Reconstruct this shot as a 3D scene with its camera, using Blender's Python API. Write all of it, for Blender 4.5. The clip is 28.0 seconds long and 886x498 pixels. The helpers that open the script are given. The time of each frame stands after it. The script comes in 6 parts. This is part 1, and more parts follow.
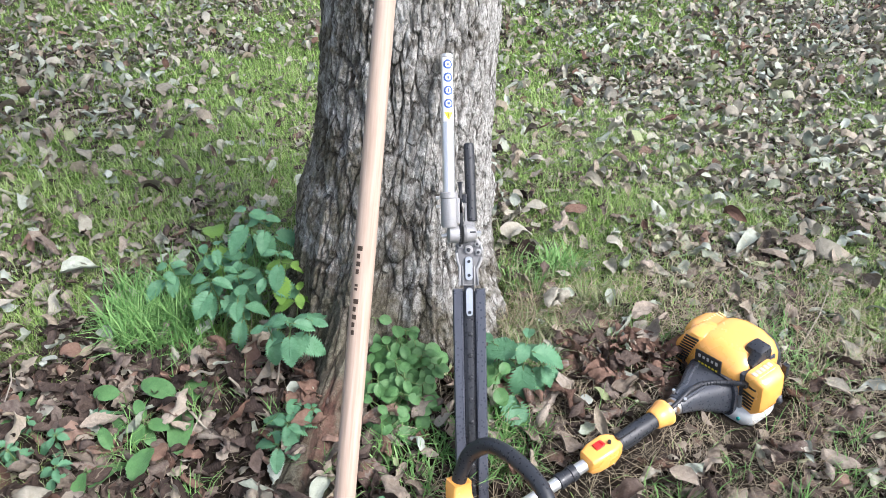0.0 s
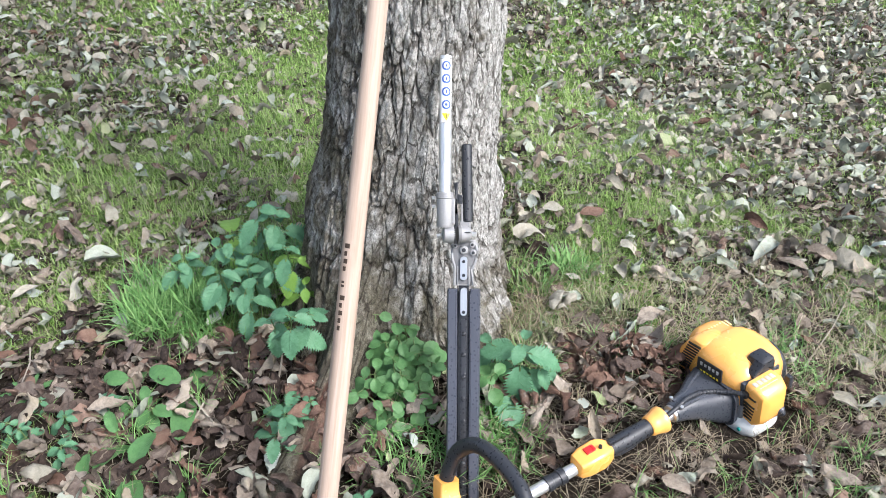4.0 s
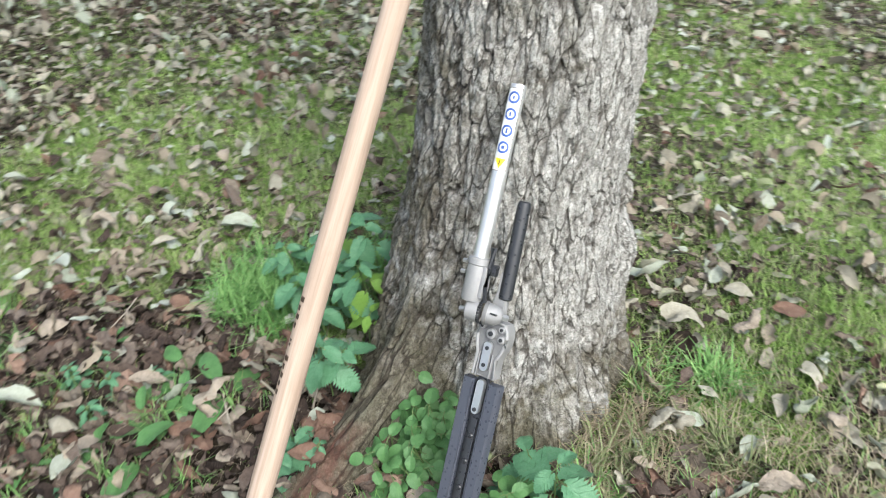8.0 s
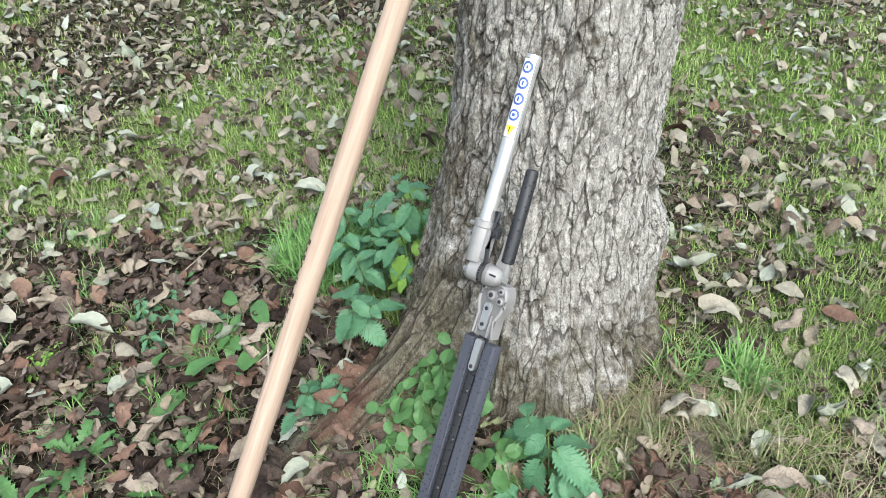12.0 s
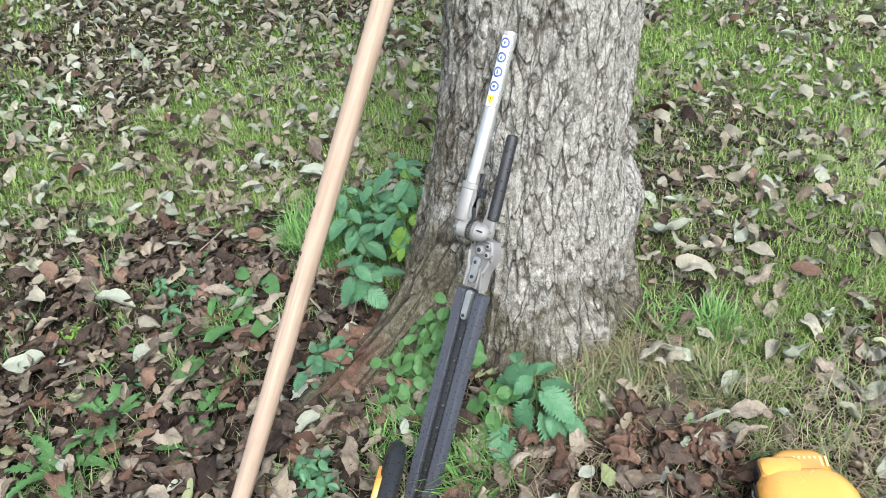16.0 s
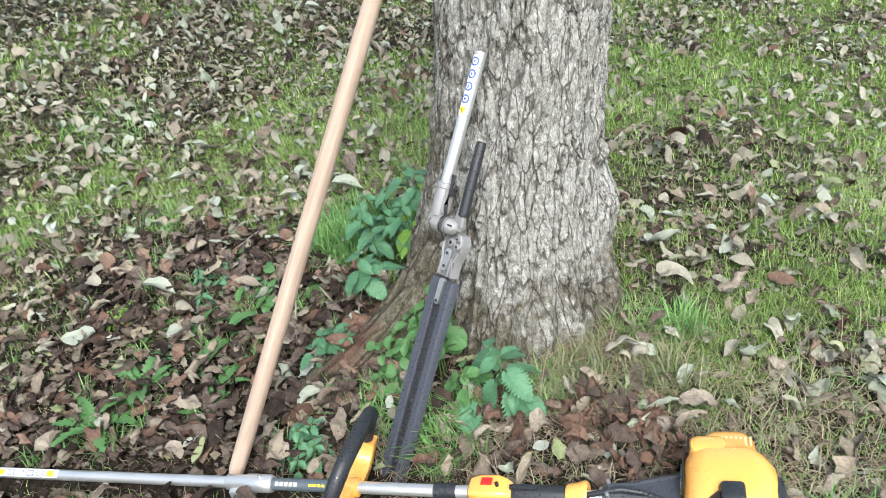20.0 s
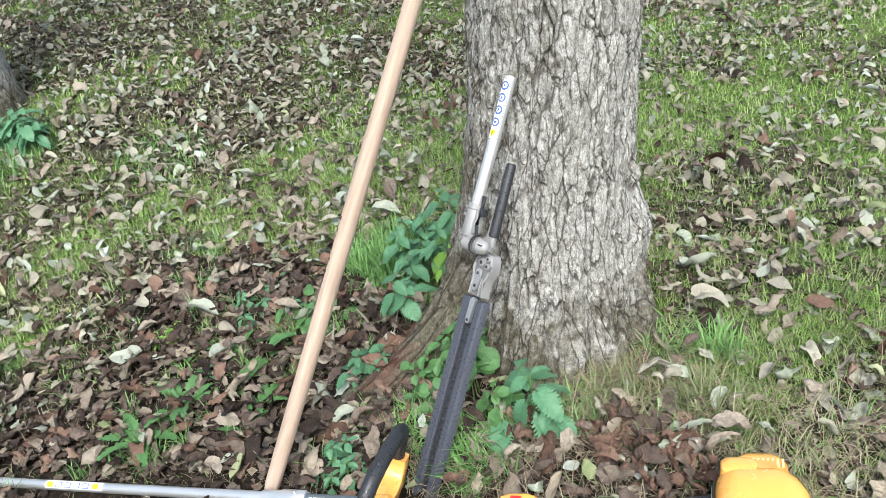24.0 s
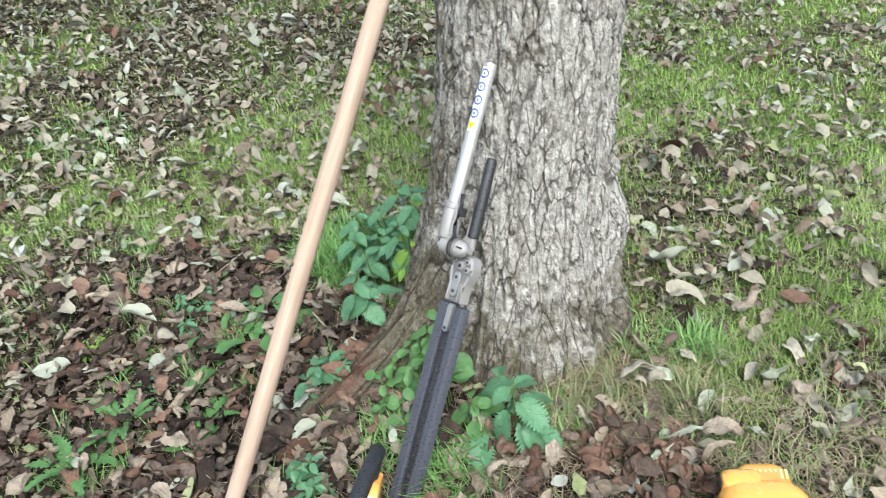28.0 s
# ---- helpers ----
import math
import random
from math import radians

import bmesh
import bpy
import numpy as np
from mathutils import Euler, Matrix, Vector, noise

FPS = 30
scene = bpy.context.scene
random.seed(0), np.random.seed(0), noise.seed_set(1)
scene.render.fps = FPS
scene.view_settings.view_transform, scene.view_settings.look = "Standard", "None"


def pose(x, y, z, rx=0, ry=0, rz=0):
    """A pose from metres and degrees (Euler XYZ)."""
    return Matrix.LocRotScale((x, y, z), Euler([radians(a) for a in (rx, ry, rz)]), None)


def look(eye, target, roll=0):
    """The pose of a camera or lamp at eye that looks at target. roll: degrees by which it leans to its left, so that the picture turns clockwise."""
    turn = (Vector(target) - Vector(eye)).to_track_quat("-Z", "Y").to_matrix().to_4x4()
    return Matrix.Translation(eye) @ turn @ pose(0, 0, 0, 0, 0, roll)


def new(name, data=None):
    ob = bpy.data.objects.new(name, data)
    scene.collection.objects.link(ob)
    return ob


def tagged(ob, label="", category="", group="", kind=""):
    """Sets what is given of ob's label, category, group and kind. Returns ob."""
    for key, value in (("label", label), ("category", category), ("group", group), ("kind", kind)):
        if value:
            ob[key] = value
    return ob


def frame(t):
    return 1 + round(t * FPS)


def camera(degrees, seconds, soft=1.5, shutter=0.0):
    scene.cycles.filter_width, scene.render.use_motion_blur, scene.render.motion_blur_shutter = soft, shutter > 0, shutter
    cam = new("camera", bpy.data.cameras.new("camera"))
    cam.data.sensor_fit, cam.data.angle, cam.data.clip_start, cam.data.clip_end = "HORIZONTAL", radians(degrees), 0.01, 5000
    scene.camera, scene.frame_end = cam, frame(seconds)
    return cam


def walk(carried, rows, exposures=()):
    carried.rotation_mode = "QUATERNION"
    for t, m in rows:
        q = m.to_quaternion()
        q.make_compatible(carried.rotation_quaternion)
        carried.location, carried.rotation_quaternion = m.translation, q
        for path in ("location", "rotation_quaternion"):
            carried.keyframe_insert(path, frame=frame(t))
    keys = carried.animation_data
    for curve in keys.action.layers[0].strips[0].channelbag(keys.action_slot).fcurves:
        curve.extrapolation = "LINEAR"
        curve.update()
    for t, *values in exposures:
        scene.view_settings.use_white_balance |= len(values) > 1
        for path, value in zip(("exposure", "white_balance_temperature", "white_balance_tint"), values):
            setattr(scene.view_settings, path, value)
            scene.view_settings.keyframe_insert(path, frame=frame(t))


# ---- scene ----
cam = camera(59.3, 28.0, soft=0.6, shutter=0.4)
PATH = [
    (0, (0.136, 0.047, 1.272), (0.065, 1.7, 0.149), 0.2),
    (0.5, (0.134, 0.041, 1.273), (0.048, 1.699, 0.158), 0.2),
    (1, (0.128, 0.04, 1.275), (0.028, 1.685, 0.143), 0.2),
    (1.5, (0.128, 0.04, 1.277), (0.038, 1.692, 0.154), 0.4),
    (2, (0.13, 0.035, 1.285), (0.029, 1.685, 0.159), -0.4),
    (2.5, (0.131, 0.034, 1.283), (0.015, 1.686, 0.161), -0.8),
    (4.5, (0.273, 0.054, 1.282), (0.018, 1.688, 0.156), -1.4),
    (5, (0.266, 0.07, 1.272), (-0.029, 1.705, 0.158), -2.1),
    (5.5, (0.195, 0.101, 1.272), (-0.078, 1.724, 0.134), -2.0),
    (6, (0.159, 0.12, 1.265), (-0.097, 1.749, 0.133), -2.8),
    (6.5, (0.287, 0.194, 1.253), (-0.086, 1.802, 0.123), -4.3),
    (7, (0.449, 0.293, 1.237), (-0.143, 1.825, 0.097), -4.8),
    (7.5, (0.529, 0.441, 1.216), (-0.191, 1.912, 0.069), -3.9),
    (8, (0.636, 0.562, 1.207), (-0.345, 1.877, 0.063), -3.8),
    (8.5, (0.845, 0.643, 1.169), (-0.43, 1.686, 0.034), -4.3),
    (9, (0.931, 0.656, 1.176), (-0.418, 1.616, 0.055), -4.0),
    (9.5, (0.888, 0.609, 1.191), (-0.451, 1.615, 0.097), -4.6),
    (10, (0.867, 0.609, 1.195), (-0.405, 1.695, 0.1), -3.3),
    (10.5, (0.859, 0.617, 1.186), (-0.379, 1.729, 0.076), -3.7),
    (11, (0.839, 0.611, 1.187), (-0.379, 1.737, 0.07), -3.3),
    (11.5, (0.834, 0.619, 1.185), (-0.391, 1.737, 0.067), -4.3),
    (12, (0.832, 0.615, 1.178), (-0.39, 1.726, 0.05), -5.2),
    (12.5, (0.841, 0.6, 1.19), (-0.379, 1.704, 0.053), -5.6),
    (14.5, (1.022, 0.515, 1.202), (-0.301, 1.557, 0.123), -7.4),
    (15, (0.964, 0.504, 1.205), (-0.318, 1.587, 0.116), -6.7),
    (15.5, (0.951, 0.512, 1.201), (-0.301, 1.614, 0.097), -6.4),
    (16, (0.963, 0.52, 1.194), (-0.272, 1.622, 0.071), -7.1),
    (16.5, (0.977, 0.514, 1.202), (-0.232, 1.645, 0.08), -7.2),
    (17, (0.982, 0.51, 1.205), (-0.228, 1.646, 0.089), -7.6),
    (17.5, (0.978, 0.509, 1.194), (-0.244, 1.637, 0.082), -7.7),
    (18, (0.966, 0.506, 1.198), (-0.251, 1.618, 0.066), -7.6),
    (18.5, (0.963, 0.507, 1.195), (-0.235, 1.611, 0.035), -7.3),
    (19, (1.029, 0.492, 1.209), (-0.197, 1.586, 0.069), -6.4),
    (19.5, (1.166, 0.519, 1.202), (-0.135, 1.568, 0.105), -7.0),
    (20, (1.256, 0.535, 1.212), (-0.143, 1.521, 0.178), -8.7),
    (20.5, (1.277, 0.529, 1.218), (-0.169, 1.503, 0.238), -9.4),
    (21, (1.285, 0.515, 1.22), (-0.191, 1.474, 0.27), -9.5),
    (21.5, (1.291, 0.512, 1.212), (-0.203, 1.451, 0.27), -9.6),
    (23.5, (1.302, 0.526, 1.204), (-0.196, 1.458, 0.262), -9.6),
    (24, (1.308, 0.537, 1.201), (-0.192, 1.461, 0.255), -10.3),
    (24.5, (1.308, 0.55, 1.201), (-0.197, 1.468, 0.256), -10.5),
    (25, (1.297, 0.554, 1.2), (-0.215, 1.462, 0.257), -10.5),
    (25.5, (1.305, 0.554, 1.194), (-0.212, 1.453, 0.252), -10.8),
    (26, (1.305, 0.559, 1.196), (-0.22, 1.452, 0.26), -11.0),
    (26.5, (1.256, 0.56, 1.192), (-0.26, 1.467, 0.254), -10.6),
    (27, (1.164, 0.544, 1.212), (-0.298, 1.521, 0.259), -9.4),
    (27.5, (1.114, 0.507, 1.208), (-0.293, 1.54, 0.232), -8.1),
    (28, (1.129, 0.535, 1.189), (-0.229, 1.595, 0.172), -8.0),
]
walk(cam, [(t, look(eye, target, roll)) for t, eye, target, roll in PATH],
     exposures=((0, 1.08, 6150, 13), (5, 1.03, 6150, 10), (6.5, 0.98, 6300, 7), (9, 0.88, 6330, 6), (28, 0.92, 6330, 6)))

# ---- light ----
world = bpy.data.worlds.new("world")
scene.world = world
world.use_nodes = True
wn = world.node_tree
sky = wn.nodes.new("ShaderNodeTexSky")
sky.sky_type = "NISHITA"
sky.sun_disc = False
sky.sun_elevation, sky.sun_rotation = radians(48), radians(120)
sky.air_density, sky.dust_density, sky.ozone_density = 1.0, 4.0, 1.0
grey = wn.nodes.new("ShaderNodeHueSaturation")
grey.inputs["Saturation"].default_value = 0.75
wn.links.new(sky.outputs["Color"], grey.inputs["Color"])
wn.links.new(grey.outputs["Color"], wn.nodes["Background"].inputs["Color"])
wn.nodes["Background"].inputs["Strength"].default_value = 0.15
sun_data = bpy.data.lights.new("sun", "SUN")
sun_data.energy, sun_data.angle, sun_data.color = 2.0, radians(22), (1.0, 0.99, 0.98)
sun = new("sun", sun_data)
sun.matrix_world = look((2.6, -1.5, 3.4), (0, 0, 0))


# ---- materials ----
class Nodes:
    """A small builder of node materials."""

    def __init__(self, name):
        self.m = bpy.data.materials.new(name)
        self.m.use_nodes = True
        self.t = self.m.node_tree
        self.b = self.t.nodes["Principled BSDF"]

    def add(self, kind, **inputs):
        n = self.t.nodes.new(kind)
        for k, v in inputs.items():
            self.put(n, k.replace("_", " "), v)
        return n

    def put(self, n, key, v):
        s = n.inputs[key]
        if isinstance(v, bpy.types.NodeSocket):
            self.t.links.new(v, s)
        else:
            s.default_value = v

    def coord(self, kind="Object", scale=(1, 1, 1)):
        c = self.add("ShaderNodeTexCoord")
        return self.add("ShaderNodeMapping", Vector=c.outputs[kind], Scale=scale).outputs[0]

    def noise(self, vec, scale, detail=4.0, rough=0.6, distort=0.0):
        return self.add("ShaderNodeTexNoise", Vector=vec, Scale=scale, Detail=detail, Roughness=rough, Distortion=distort).outputs["Fac"]

    def ramp(self, fac, stops):
        n = self.add("ShaderNodeValToRGB", Fac=fac)
        e = n.color_ramp.elements
        while len(e) < len(stops):
            e.new(0.5)
        for el, (p, c) in zip(e, stops):
            el.position, el.color = p, (*c, 1)
        return n.outputs["Color"]

    def mix(self, fac, a, b, blend="MIX"):
        n = self.t.nodes.new("ShaderNodeMix")
        n.data_type, n.blend_type = "RGBA", blend
        for i, v in ((0, fac), (6, a), (7, b)):
            if isinstance(v, bpy.types.NodeSocket):
                self.t.links.new(v, n.inputs[i])
            else:
                n.inputs[i].default_value = v if i == 0 else (*v, 1)
        return n.outputs[2]

    def math(self, op, a, b=0.0, c=0.0):
        n = self.t.nodes.new("ShaderNodeMath")
        n.operation = op
        for i, v in enumerate((a, b, c)):
            if isinstance(v, bpy.types.NodeSocket):
                self.t.links.new(v, n.inputs[i])
            else:
                n.inputs[i].default_value = v
        return n.outputs[0]

    def bump(self, height, strength=0.5, distance=0.002, under=None):
        n = self.add("ShaderNodeBump", Height=height, Strength=strength, Distance=distance)
        if under is not None:
            self.put(n, "Normal", under)
        return n.outputs[0]

    def done(self, color=None, rough=0.6, metal=0.0, normal=None, specular=0.5, translucent=0.0):
        for k, v in (("Base Color", color), ("Roughness", rough), ("Metallic", metal), ("Normal", normal), ("Specular IOR Level", specular)):
            if v is not None:
                self.put(self.b, k, (*v, 1) if isinstance(v, tuple) else v)
        if translucent:
            tr = self.add("ShaderNodeBsdfTranslucent")
            self.put(tr, "Color", (*color, 1) if isinstance(color, tuple) else color)
            mx = self.add("ShaderNodeMixShader", Fac=translucent)
            self.t.links.new(self.b.outputs[0], mx.inputs[1])
            self.t.links.new(tr.outputs[0], mx.inputs[2])
            self.t.links.new(mx.outputs[0], self.t.nodes["Material Output"].inputs["Surface"])
        return self.m


def plain(name, a, b, scale=30.0, rough=0.5, metal=0.0, bump=0.2, dist=0.0008, fine=300.0, stretch=(1, 1, 1), specular=0.5, wet=0.0):
    """A two-tone surface with grain at two scales; wet adds glossy drops."""
    n = Nodes(name)
    v = n.coord("Object", stretch)
    big, small = n.noise(v, scale), n.noise(v, fine, 2.0)
    col = n.mix(n.math("MULTIPLY_ADD", small, 0.35, n.math("MULTIPLY", big, 0.65)), a, b)
    normal = n.bump(small, bump, dist)
    r = n.math("MULTIPLY_ADD", big, 0.25, rough - 0.12)
    if wet:
        drops = n.add("ShaderNodeTexVoronoi", Vector=n.coord("Object"), Scale=120.0)
        mask = n.ramp(drops.outputs["Distance"], [(0.0, (1, 1, 1)), (0.22, (0.9, 0.9, 0.9)), (0.3, (0, 0, 0))])
        normal = n.bump(mask, wet, 0.0015, normal)
        r = n.mix(mask, (rough, rough, rough), (0.08, 0.08, 0.08))
    return n.done(col, r, metal, normal, specular)


def bark_material():
    n = Nodes("bark")

    def grain(scale):
        """Places on the bark, measured round the trunk and up its flank."""
        at = n.t.nodes.new("ShaderNodeAttribute")
        at.attribute_name = "grain"
        return n.add("ShaderNodeMapping", Vector=at.outputs["Vector"], Scale=scale).outputs[0]

    v = n.coord("Object", (1, 1, 0.36))
    fine = n.noise(v, 85, 8, 0.78)
    flat = n.coord("Object")
    patch = n.noise(flat, 5.5, 4, 0.6, 0.6)
    spot = n.noise(flat, 45, 3, 0.6)
    base = n.ramp(fine, [(0.32, (0.040, 0.035, 0.027)), (0.45, (0.115, 0.104, 0.083)), (0.62, (0.210, 0.195, 0.163))])
    xyz = n.add("ShaderNodeSeparateXYZ", Vector=n.coord("Object"))
    # paler towards +x and up to 0.25 m high, olive the other way
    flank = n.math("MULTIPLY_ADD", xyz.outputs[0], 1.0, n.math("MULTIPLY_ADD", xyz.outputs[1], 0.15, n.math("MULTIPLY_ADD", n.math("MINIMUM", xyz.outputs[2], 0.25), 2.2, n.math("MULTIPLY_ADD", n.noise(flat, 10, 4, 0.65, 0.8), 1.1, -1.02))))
    pale_bark = n.ramp(n.math("ADD", flank, n.math("MULTIPLY_ADD", spot, 0.45, n.math("MULTIPLY", patch, 0.75))), [(0.47, (0, 0, 0)), (0.78, (1, 1, 1))])
    col = n.mix(n.math("MULTIPLY", pale_bark, 0.8), base, n.ramp(fine, [(0.30, (0.20, 0.200, 0.190)), (0.46, (0.42, 0.422, 0.41)), (0.64, (0.59, 0.593, 0.58))]))
    moss = n.ramp(n.math("SUBTRACT", n.noise(flat, 7, 5, 0.7), n.math("MULTIPLY", flank, 0.6)), [(0.48, (0, 0, 0)), (0.70, (1, 1, 1))])
    col = n.mix(n.math("MULTIPLY", moss, 0.32), col, (0.115, 0.115, 0.062))
    # small flakes, each with a tone of its own, and dust in the grain
    jitter = n.add("ShaderNodeTexNoise", Vector=flat, Scale=120.0, Detail=2.0)
    nudge = n.add("ShaderNodeVectorMath", Vector=jitter.outputs["Color"])
    nudge.operation = "SCALE"
    nudge.inputs["Scale"].default_value = 0.012
    spots = n.add("ShaderNodeVectorMath", Vector=n.coord("Object", (1, 1, 0.5)))
    spots.operation = "ADD"
    n.t.links.new(nudge.outputs[0], spots.inputs[1])
    scales = n.add("ShaderNodeTexVoronoi", Vector=spots.outputs[0], Scale=105.0)
    tint = n.add("ShaderNodeSeparateXYZ", Vector=scales.outputs["Color"])
    col = n.mix(0.75, col, n.ramp(tint.outputs[0], [(0.0, (0.62, 0.59, 0.56)), (0.35, (0.88, 0.86, 0.84)), (0.8, (1.08, 1.07, 1.05)), (1.0, (1.22, 1.21, 1.20))]), "MULTIPLY")
    dust = n.noise(n.coord("Object", (1, 1, 0.6)), 330, 3, 0.7)
    col = n.mix(0.65, col, n.ramp(dust, [(0.35, (0.32, 0.30, 0.28)), (0.50, (1.0, 1.0, 1.0)), (0.66, (1.32, 1.32, 1.32))]), "MULTIPLY")
    # hair cracks between the flakes
    wob = n.add("ShaderNodeTexNoise", Vector=flat, Scale=70.0, Detail=3.0)
    shift = n.add("ShaderNodeVectorMath", Vector=wob.outputs["Color"])
    shift.operation = "SCALE"
    shift.inputs["Scale"].default_value = 0.022
    place = n.add("ShaderNodeVectorMath", Vector=grain((1, 1, 0.28)))
    place.operation = "ADD"
    n.t.links.new(shift.outputs[0], place.inputs[1])
    cells = n.add("ShaderNodeTexVoronoi", Vector=place.outputs[0], Scale=62.0)
    cells.feature = "DISTANCE_TO_EDGE"
    hair = n.ramp(cells.outputs["Distance"], [(0.0, (1, 1, 1)), (0.035, (0.6, 0.6, 0.6)), (0.085, (0, 0, 0))])
    often = n.ramp(n.noise(flat, 26, 3, 0.6), [(0.45, (0.0, 0.0, 0.0)), (0.68, (0.45, 0.45, 0.45))])
    hair = n.math("MULTIPLY", hair, often)
    col = n.mix(hair, col, (0.045, 0.036, 0.027))
    bars = n.add("ShaderNodeTexVoronoi", Vector=n.add("ShaderNodeMapping", Vector=place.outputs[0], Scale=(0.8, 0.8, 2.4)).outputs[0], Scale=46.0)
    bars.feature = "DISTANCE_TO_EDGE"
    cross = n.math("MULTIPLY", n.ramp(bars.outputs["Distance"], [(0.0, (1, 1, 1)), (0.05, (0, 0, 0))]), n.ramp(n.noise(flat, 34, 2, 0.6), [(0.50, (0, 0, 0)), (0.62, (0.75, 0.75, 0.75))]))
    col = n.mix(cross, col, (0.05, 0.041, 0.031))
    hair = n.math("MAXIMUM", hair, cross)
    # long cracks between the plates
    wide = n.add("ShaderNodeTexNoise", Vector=grain((1, 1, 0.5)), Scale=42.0, Detail=3.0, Roughness=0.55)
    push = n.add("ShaderNodeVectorMath", Vector=wide.outputs["Color"])
    push.operation = "SCALE"
    push.inputs["Scale"].default_value = 0.017
    spot2 = n.add("ShaderNodeVectorMath", Vector=grain((1, 1, 0.25)))
    spot2.operation = "ADD"
    n.t.links.new(push.outputs[0], spot2.inputs[1])
    plates = n.add("ShaderNodeTexVoronoi", Vector=spot2.outputs[0], Scale=36.0)
    plates.feature = "DISTANCE_TO_EDGE"
    gape = n.math("MULTIPLY_ADD", n.noise(grain((1, 1, 0.5)), 24, 3, 0.6), 0.15, -0.070)
    long_crack = n.ramp(n.math("SUBTRACT", plates.outputs["Distance"], gape), [(0.0, (1, 1, 1)), (0.015, (0.7, 0.7, 0.7)), (0.032, (0, 0, 0))])
    col = n.mix(n.math("MULTIPLY", long_crack, 0.66), col, (0.030, 0.023, 0.017))
    hair = n.math("MAXIMUM", n.math("MULTIPLY", hair, 0.5), long_crack)
    deep = n.t.nodes.new("ShaderNodeAttribute")
    deep.attribute_name = "fissure"
    col = n.mix(n.math("MULTIPLY", deep.outputs["Fac"], 0.8), col, (0.035, 0.027, 0.02))
    raw = n.t.nodes.new("ShaderNodeAttribute")
    raw.attribute_name = "bared"
    redwood = n.ramp(n.noise(v, 90, 4, 0.7), [(0.35, (0.05, 0.022, 0.017)), (0.55, (0.13, 0.050, 0.038)), (0.75, (0.26, 0.155, 0.125))])
    col = n.mix(n.math("MULTIPLY", raw.outputs["Fac"], 0.72), col, redwood)
    flake = n.add("ShaderNodeTexVoronoi", Vector=grain((1, 1, 0.45)), Scale=130.0)
    normal = n.bump(n.noise(v, 150, 5, 0.75), 0.8, 0.004, n.bump(flake.outputs["Distance"], 0.5, 0.004, n.bump(fine, 0.5, 0.005, n.bump(n.math("MULTIPLY", hair, -1.0), 0.8, 0.006))))
    return n.done(col, 0.92, 0, normal, 0.2)


def ground_material():
    n = Nodes("soil_and_moss")
    v = n.coord("Object")
    # soil kept very dark: shade between the leaves is put into its colour
    soil = n.ramp(n.noise(v, 60, 5, 0.7), [(0.3, (0.012, 0.009, 0.006)), (0.5, (0.028, 0.021, 0.015)), (0.68, (0.075, 0.058, 0.043))])
    green = n.ramp(n.noise(v, 140, 4, 0.7), [(0.3, (0.035, 0.058, 0.014)), (0.5, (0.105, 0.175, 0.036)), (0.7, (0.20, 0.285, 0.075))])
    where = n.t.nodes.new("ShaderNodeAttribute")
    where.attribute_name = "lawn"
    f = n.math("ADD", where.outputs["Fac"], n.math("MULTIPLY_ADD", n.noise(v, 14, 4, 0.7), 1.2, -0.6))
    f = n.ramp(f, [(0.35, (0, 0, 0)), (0.65, (1, 1, 1))])
    col = n.mix(f, soil, green)
    far = n.ramp(n.noise(v, 22, 6, 0.75), [(0.47, (0, 0, 0)), (0.58, (1, 1, 1))])
    # litter cover, not moisture, holds back the pale patches so gaps stay dark
    wet = n.t.nodes.new("ShaderNodeAttribute")
    wet.attribute_name = "litter"
    dry = n.math("MULTIPLY_ADD", wet.outputs["Fac"], -0.6, 0.6)
    col = n.mix(n.math("MULTIPLY", far, dry), col, (0.24, 0.21, 0.155))
    return n.done(col, 0.95, 0, n.bump(n.noise(v, 90, 6, 0.75), 1.0, 0.02), 0.15)


